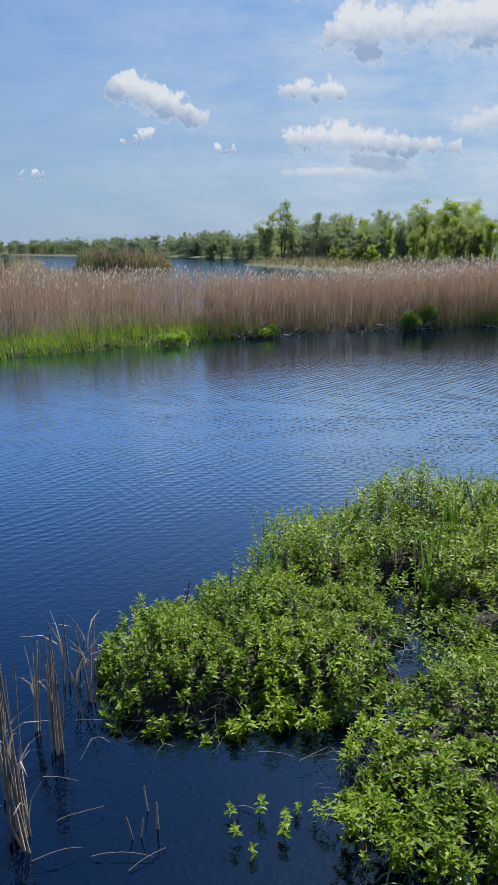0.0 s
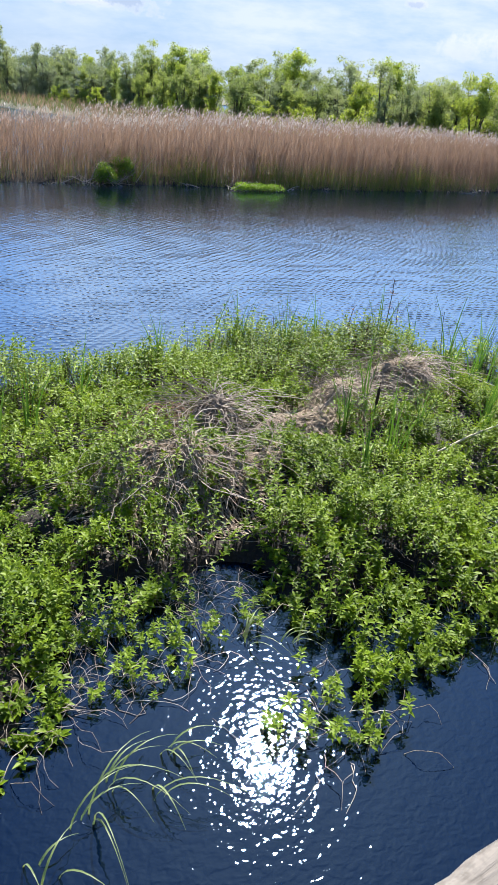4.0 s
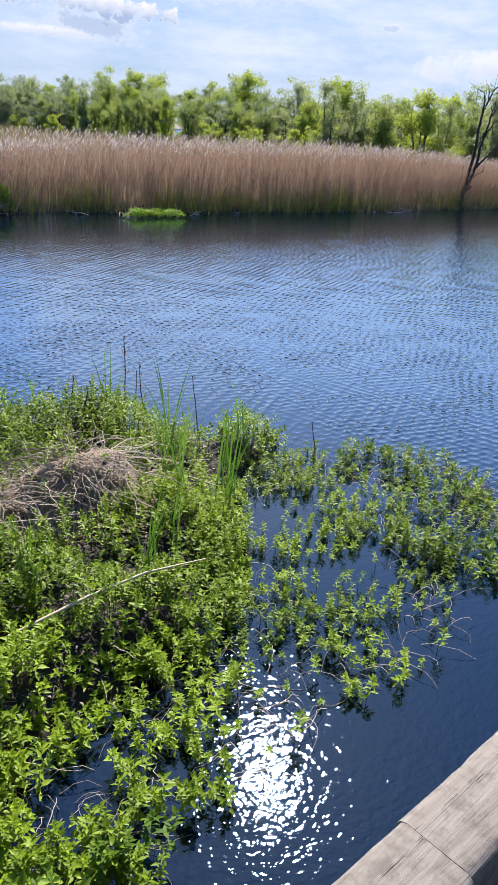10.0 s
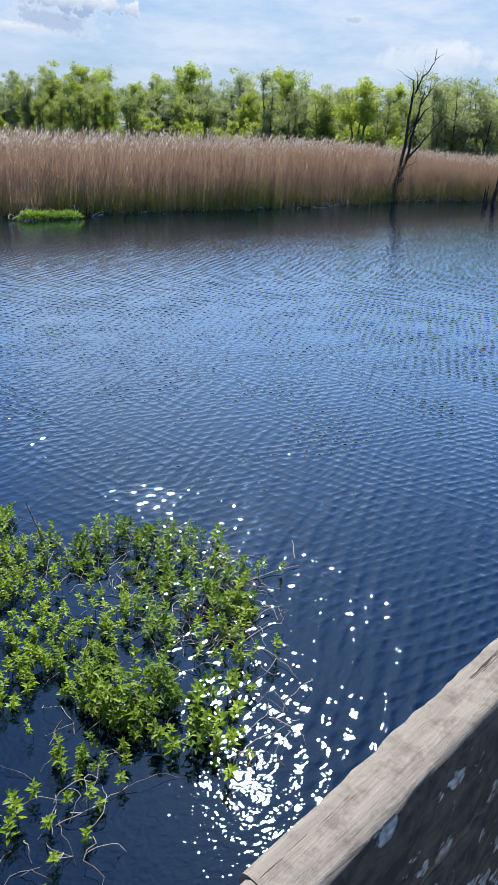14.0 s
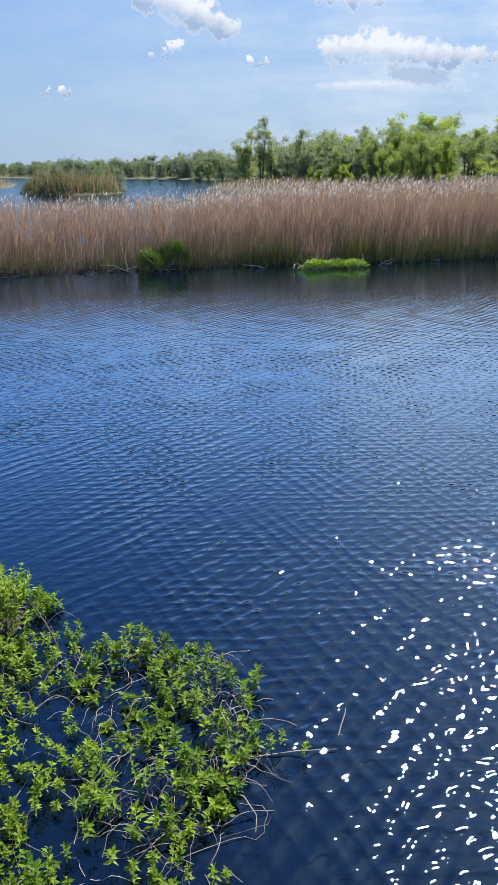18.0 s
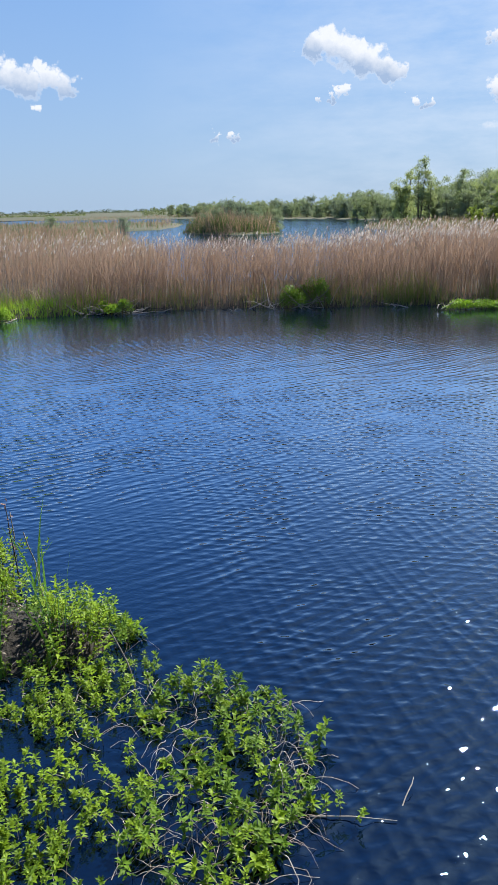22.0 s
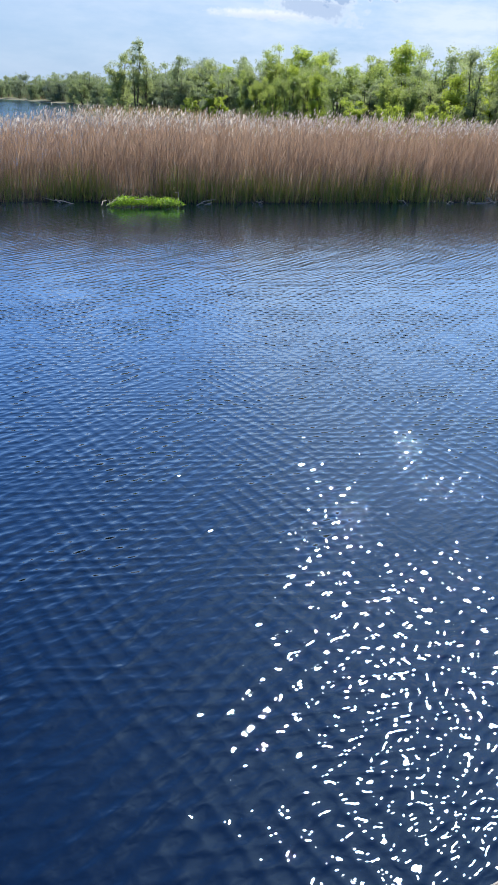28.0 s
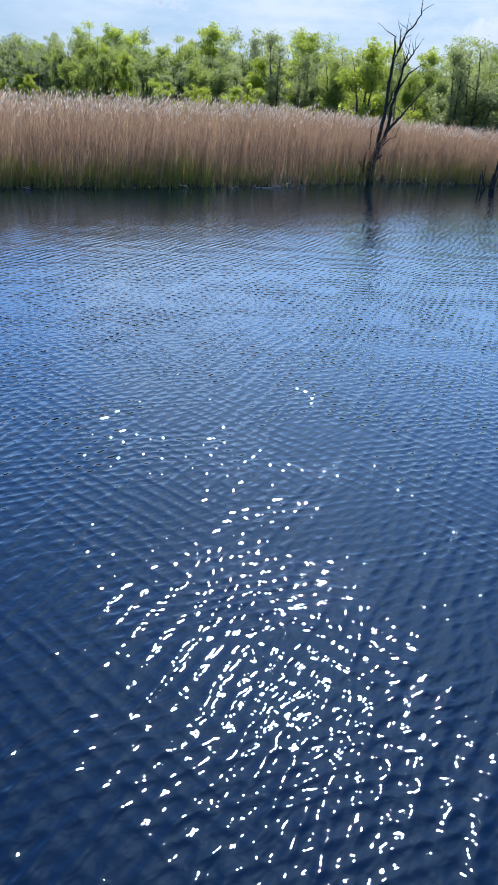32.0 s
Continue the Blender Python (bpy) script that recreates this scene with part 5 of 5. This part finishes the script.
# clumps of upright iris and bulrush blades
BLADES = ((9.26, 5.17), (9.1, 4.9), (9.0, 4.55), (9.92, 5.15), (9.48, 4.6), (7.42, 3.92), (6.9, 3.9), (7.96, 6.75), (7.23, 6.81), (7.09, 7.2), (10.29, 5.29), (6.83, 4.45), (8.58, 4.0), (9.3, 6.4),
          (8.2, 3.75), (6.75, 3.6), (6.15, 6.9), (8.39, 7.0), (9.93, 6.3), (7.33, 4.7), (4.09, 5.61), (4.75, 6.09), (3.33, 4.97), (6.08, 6.8), (8.81, 7.1), (3.6, 5.2))
for i, (x, y) in enumerate(BLADES):
    n = int(rng.integers(5, 10))
    big = 1.6 if i < 5 else 1.35
    root = thing("iris_clump", "clump of tall narrow green iris blades in the mat", "plant", "iris clumps", (x, y, max(float(mat_height(x, y)), 0.0) - 0.03))
    for _ in range(n):
        s = Soup()
        blades(s, rng.normal(0, 0.035, (1, 3)) * (1, 1, 0), unit(1), rng.uniform(0.42, 0.74, 1) * big, rng.uniform(0.013, 0.022, 1), rng.uniform(0.03, 0.40, 1), 4)
        part("blade", s.mesh("iris_blade", BLADE), root)

# tall dead stems at the back of the mat
for x, y, h, cane in ((9.55, 6.55, 1.1, 0), (9.65, 6.6, 0.75, 1), (9.75, 6.45, 0.85, 0), (10.9, 4.95, 0.55, 1), (7.87, 7.0, 0.5, 1), (9.05, 6.8, 0.55, 0), (10.1, 5.9, 0.8, 1), (8.94, 6.36, 0.55, 0), (3.4, 6.6, 0.45, 0), (2.2, 5.5, 0.5, 0), (2.35, 5.45, 0.42, 1), (1.5, 5.0, 0.55, 1), (1.2, 5.4, 0.4, 0), (5.0, 6.6, 0.5, 1), (6.6, 6.7, 0.45, 0)):
    root = thing("dead_marsh_stem", "tall dead brown stalk rising from the plant mat", "plant stalk", "dead stalks", (x, y, max(float(mat_height(x, y)), 0.0) - 0.04))
    s = Soup()
    p = limb(s, (0, 0, 0), (rng.normal(0, 0.08), rng.normal(0, 0.05), h), 0.008, 0.004, 0.06, 7, 5)
    part("stalk", s.mesh("dead_stalk", CANE if cane else DEADWOOD), root)
    if not cane:
        s = Soup()
        m = 18
        at = p[rng.integers(3, 7, m)] + rng.normal(0, 0.012, (m, 3))
        way = rng.normal(0, 1, (m, 3)) + (0, 0, 0.8)
        way /= np.linalg.norm(way, axis=1)[:, None]
        leaf_soup(s, at, way, rng.uniform(0.03, 0.06, m), rng.uniform(0.012, 0.02, m))
        part("withered_leaves", s.mesh("withered_leaves", RUST), root)

# a bulrush with its brown spike on the near side of the mat
cattail = thing("bulrush", "green bulrush with a dark brown spike in the mat", "plant", "", (6.23, 3.52, max(float(mat_height(6.23, 3.52)), 0.0) - 0.03))
s = Soup()
tube(s, [(0, 0, 0), (0.01, 0.01, 0.5), (0.03, 0.0, 0.86)], [0.007, 0.006, 0.005], 6)
stalk = part("stalk", s.mesh("bulrush_green_stalk", BLADE, True), cattail)
s = Soup()
tube(s, [(0.029, 0, 0.84), (0.031, 0, 0.86), (0.036, 0, 0.92), (0.04, 0, 0.985), (0.041, 0, 1.0), (0.043, 0, 1.05)], [0.004, 0.012, 0.0135, 0.012, 0.004, 0.002], 8)
part("spike", s.mesh("bulrush_spike", RUST_DARK, True), cattail, "dark brown velvety spike")
for _ in range(7):
    s = Soup()
    blades(s, rng.normal(0, 0.025, (1, 3)) * (1, 1, 0), unit(1), rng.uniform(0.6, 0.98, 1), rng.uniform(0.014, 0.022, 1), rng.uniform(0.03, 0.3, 1), 5)
    part("blade", s.mesh("bulrush_blade", BLADE), cattail)

# the pale fallen stalk across the mat
s = Soup()
tube(s, [(7.1, 3.5, 0.30), (7.6, 3.46, 0.42), (8.0, 3.44, 0.47), (8.45, 3.40, 0.45)], [0.011, 0.011, 0.009, 0.005], 6)
tagged(new("fallen_stalk", s.mesh("fallen_stalk", PALE_CANE)), "pale fallen bulrush stalk lying across the plants", "plant stalk")

# grass tufts arching over the water in front
def arching_blade(length, width, heading):
    """A long narrow blade that rises, then droops towards its heading; a shallow keel along the middle."""
    n = 9
    f = np.linspace(0, 1, n)
    way, side = np.array([math.cos(heading), math.sin(heading), 0]), np.array([-math.sin(heading), math.cos(heading), 0])
    mid = way * (0.82 * length * f ** 1.5)[:, None] + np.array([0, 0, 1.0]) * (length * (1.15 * f - 0.95 * f ** 2.1))[:, None]
    w = (width * (0.45 + 0.55 * np.sin(np.pi * np.minimum(f + 0.25, 1.0))) * (1 - f ** 3) + 0.0006)[:, None]
    v = np.stack([mid - side * w, mid - np.array([0, 0, 0.4]) * w, mid + side * w], 1).reshape(-1, 3)
    s = Soup()
    s.add(v, [[3 * i + j, 3 * i + j + 1, 3 * i + j + 4, 3 * i + j + 3] for i in range(n - 1) for j in (0, 1)])
    return s.mesh("tuft_blade", WATER_GRASS)


for x, y, n, h in ((2.55, 1.72, 4, 0.42), (2.85, 1.85, 5, 0.58), (3.0, 1.98, 6, 0.6), (3.35, 2.0, 5, 0.45), (3.2, 1.8, 3, 0.55), (4.25, 2.5, 6, 0.42), (4.5, 2.35, 5, 0.4), (1.55, 2.35, 4, 0.35)):
    root = thing("grass_tuft", "pale green grass tuft arching over the water", "grass", "water grass tufts", (x, y, -0.03))
    for _ in range(n):
        ob = part("blade", arching_blade(rng.uniform(0.6, 1.1) * h, rng.uniform(0.004, 0.0065), rng.uniform(-1.7, 0.9)), root)
        ob.location = (rng.normal(0, 0.03), rng.normal(0, 0.03), 0)

# ---------- dead bulrush stalks standing in the water at the western end ----------
for x, y, h, lx, ly, n in ((0.03, 3.95, 1.10, 0.05, 0.0, 9), (-0.22, 3.2, 1.65, -0.05, 0.05, 3), (-0.19, 3.26, 1.1, -0.02, 0.05, 8), (-0.15, 3.12, 0.55, -0.18, 0.1, 4), (0.3, 4.45, 0.80, 0.02, 0.0, 4), (0.2, 4.35, 0.5, 0.0, 0.0, 3), (-0.08, 4.2, 0.75, 0.03, 0.0, 3),
                           (0.52, 3.22, 0.22, -0.03, 0.03, 2), (0.41, 3.02, 0.2, 0.02, 0, 2), (0.33, 4.85, 0.45, 0.0, 0, 2), (0.14, 4.75, 0.6, 0.02, 0.05, 4), (-0.28, 3.6, 0.9, 0.0, 0.1, 4), (0.95, 3.05, 0.14, 0.02, 0.0, 1)):
    root = thing("dead_bulrush", "broken grey-brown dead bulrush stalks standing in dark water", "plant stalk", "dead bulrushes", (x, y, -0.15))
    for _ in range(n):
        s = Soup()
        o = rng.normal(0, 0.028, 3) * (1, 1, 0)
        L = h * rng.uniform(0.5, 1.0)
        limb(s, o, o + np.array([lx * L + rng.normal(0, 0.05), ly * L + rng.normal(0, 0.04), L + 0.15]), rng.uniform(0.006, 0.013), 0.004, 0.02, 5, 5)
        part("stalk", s.mesh("bulrush_stalk", CANE if rng.uniform() < 0.65 else STRAW), root)
    if h < 0.3:
        continue
    s = Soup()
    blades(s, np.tile([[0, 0, 0.2 + 0.3 * h]], (3, 1)), unit(3), np.full(3, 0.35), np.full(3, 0.012), rng.uniform(0.5, 1.0, 3), 3)
    part("dry_leaf", s.mesh("bulrush_leaf", STRAW), root)
for x, y, a, L, z in ((-0.05, 3.25, 0.3, 0.4, 0.03), (0.1, 2.95, 0.15, 0.5, 0.01), (0.3, 2.8, 0.25, 0.35, 0.0), (-0.1, 3.7, -0.5, 0.35, 0.02), (0.15, 4.2, -0.4, 0.3, 0.03), (-0.2, 3.0, 0.1, 0.4, 0.03),
                      (1.25, 3.5, -0.6, 0.35, 0.03), (1.45, 3.28, 0.2, 0.35, 0.05), (0.85, 3.85, 0.1, 0.35, 0.05), (1.0, 3.1, -0.7, 0.25, 0.0)):
    s = Soup()
    wild_stem(s, (0, 0, 0), a, L * 0.8, 0.003, 0.015, 0.09)
    ob = tagged(new("floating_stalk", s.mesh("floating_stalk", CANE)), "broken pale stalk lying on the dark water", "plant stalk", "floating stalks")
    ob.location = (x, y, z)
# white hooked twig and floating sticks at the eastern tip
for pts in (((11.64, 3.46, 0.02), (11.72, 3.43, 0.05), (11.80, 3.34, 0.06), (11.84, 3.23, 0.03), (11.80, 3.12, -0.02)), ((11.95, 3.66, 0.0), (12.18, 3.62, 0.02), (12.42, 3.58, 0.01)), ((12.47, 3.68, -0.01), (12.51, 3.74, 0.02), (12.56, 3.80, 0.05), (12.58, 3.84, 0.06)), ((7.6, 1.35, 0.0), (7.85, 1.25, 0.01), (8.05, 1.2, 0.0))):
    s = Soup()
    tube(s, np.array(pts), np.linspace(0.0048, 0.002, len(pts)), 5)
    tagged(new("floating_twig", s.mesh("floating_twig", TWIG)), "bleached twig afloat beside the plant mat", "twig", "floating twigs")

# ---------- the footbridge: railing and deck ----------
RAIL_TOP, DECK = 2.5, 1.5
# the outer top edge of the railing, plank end by plank end
RAIL_X = (-2.4, 3.1, 6.4, 9.1, 11.9, 14.3, 20.0)
RAIL_Y = (-0.25, -0.15, 0.165, 0.42, 0.74, 0.865, 1.17)
# plank by plank: from x, y to x, y, width
PLANKS = ((-2.4, -0.25, 3.1, -0.21, 0.09), (3.1, -0.09, 6.4, 0.172, 0.114), (6.4, 0.175, 9.1, 0.416, 0.096), (9.1, 0.424, 11.9, 0.728, 0.08), (11.9, 0.722, 14.3, 0.888, 0.08), (14.3, 0.85, 20.0, 1.17, 0.085))
ANG = math.atan((RAIL_Y[-1] - RAIL_Y[0]) / (RAIL_X[-1] - RAIL_X[0]))


def on_rail(x, out, z):
    """A point of the railing at x, out metres outward of its outer edge."""
    return (x - out * math.sin(ANG), float(np.interp(x, RAIL_X, RAIL_Y)) + out * math.cos(ANG), z)


def beam_mesh(length, w, h, seed, end=None):
    """A worn squared beam along x, origin at the middle of its top outer edge."""
    n = max(int(length / 0.025), 4)
    prof = [(-w, -h), (0, -h), (0, -0.012), (-0.004, -0.004), (-0.012, 0)]
    prof += [(-w * f, 0.0) for f in (0.3, 0.45, 0.6, 0.75)] + [(-w + 0.012, 0), (-w + 0.004, -0.004), (-w, -0.012)] + [(-w, -h * f) for f in (0.25, 0.5, 0.75)]
    prof = np.array(prof)
    xs_ = np.linspace(-length / 2, length / 2, n)
    k = len(prof)
    X = np.repeat(xs_[:, None], k, 1)
    firm = np.clip((length / 2 - np.abs(X)) / 0.25, 0, 1)
    Y = np.repeat(prof[None, :, 0], n, 0) * np.linspace(1.0, (end or w) / w, n)[:, None] + firm * (0.0014 * wobble(X * 3, prof[None, :, 1] * 30, 3.0, seed) + 0.0015 * rng.normal(0, 1, (n, k)))
    Z = np.repeat(prof[None, :, 1], n, 0) + firm * (0.0025 * wobble(X * 2, prof[None, :, 0] * 40, 3.0, seed + 1) + 0.0012 * rng.normal(0, 1, (n, k)))
    chip = np.clip(wobble(X[:, :1], 0 * X[:, :1], 5.0, seed + 2) - 0.75, 0, 1) * 0.02 * firm[:, :1]
    Z -= chip * (np.abs(prof[None, :, 0]) < 0.02)
    s = Soup()
    i, j = np.meshgrid(np.arange(n - 1), np.arange(k), indexing="ij")
    q = np.stack([i * k + j, i * k + (j + 1) % k, (i + 1) * k + (j + 1) % k, (i + 1) * k + j], -1).reshape(-1, 4)
    v = np.stack([X, Y, Z], -1).reshape(-1, 3)
    s.add(v, q[:, ::-1])
    for r0 in (0, (n - 1) * k):
        mid = v[r0:r0 + k].mean(0)
        s.add(np.r_[v[r0:r0 + k], [mid]], [[a, (a + 1) % k, k] for a in range(k)])
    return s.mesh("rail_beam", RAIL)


railing = thing("bridge_railing", "weathered grey wooden bridge railing crusted with lichen", "railing", "", (8, 0.3, DECK))
for i, (xa, ya, xb, yb, wide) in enumerate(PLANKS):
    for name, top, high, inset in (("top_rail", RAIL_TOP + (0.0, 0.0, 0.0, 0.001, 0.0, 0.001)[i], 0.235, 0.0), ("side_board", RAIL_TOP - 0.24, 0.62, 0.004)):
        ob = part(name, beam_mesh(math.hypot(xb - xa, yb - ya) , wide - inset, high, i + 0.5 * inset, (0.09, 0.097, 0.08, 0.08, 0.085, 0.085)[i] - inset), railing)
        ob.location = Vector(((xa + xb) / 2, (ya + yb) / 2, top)) - railing.location
        ob.rotation_euler[2] = math.atan2(yb - ya, xb - xa)



def box_mesh(name, sx, sy, sz, mat_, bevel=0.006):
    bm = bmesh.new()
    bmesh.ops.create_cube(bm, size=1.0)
    bmesh.ops.scale(bm, vec=(sx, sy, sz), verts=bm.verts)
    bmesh.ops.bevel(bm, geom=bm.edges[:], offset=bevel, segments=1, affect="EDGES")
    me = bpy.data.meshes.new(name)
    bm.to_mesh(me)
    bm.free()
    me.materials.append(mat_)
    return me


post_me = box_mesh("rail_post", 0.10, 0.07, RAIL_TOP - 0.87 - DECK + 0.35, PLANK)
for i in range(12):
    ob = part("post", post_me, railing)
    ob.location = Vector(on_rail(-2.0 + 1.95 * i, -0.04, (RAIL_TOP - 0.87 + DECK - 0.35) / 2)) - railing.location
    ob.rotation_euler[2] = ANG

deck = tagged(new("bridge_deck", box_mesh("deck_frame", 24.0, 0.12, 0.2, PLANK)), "grey timber footbridge deck on beams over the river", "bridge", kind="structure")
deck.location = on_rail(8.8, -0.14, DECK - 0.145)
deck.rotation_euler[2] = ANG
frame_me = deck.data
ob = part("beam", frame_me, deck)
ob.location = (0, -1.9, 0)
ob = part("underlay", box_mesh("deck_underlay", 23.8, 1.82, 0.03, PLANK), deck)
ob.location = (0, -0.95, 0.08)
pile_me = box_mesh("pile", 0.2, 0.2, DECK - 0.245 + 1.2, PLANK, 0.02)
for i in range(5):
    for off in (0, -1.9):
        ob = part("pile", pile_me, deck)
        ob.location = (-11.0 + 5.5 * i, off, (-1.2 + DECK - 0.245) / 2 - (DECK - 0.145))
board_me = box_mesh("deck_board", 0.1495, 2.2, 0.045, PLANK, 0.004)
for i in range(160):
    ob = part("board", board_me, deck)
    ob.location = (-11.93 + 0.15 * i, -0.95, 0.1225)
    ob.rotation_euler[2] = rng.normal(0, 0.002)
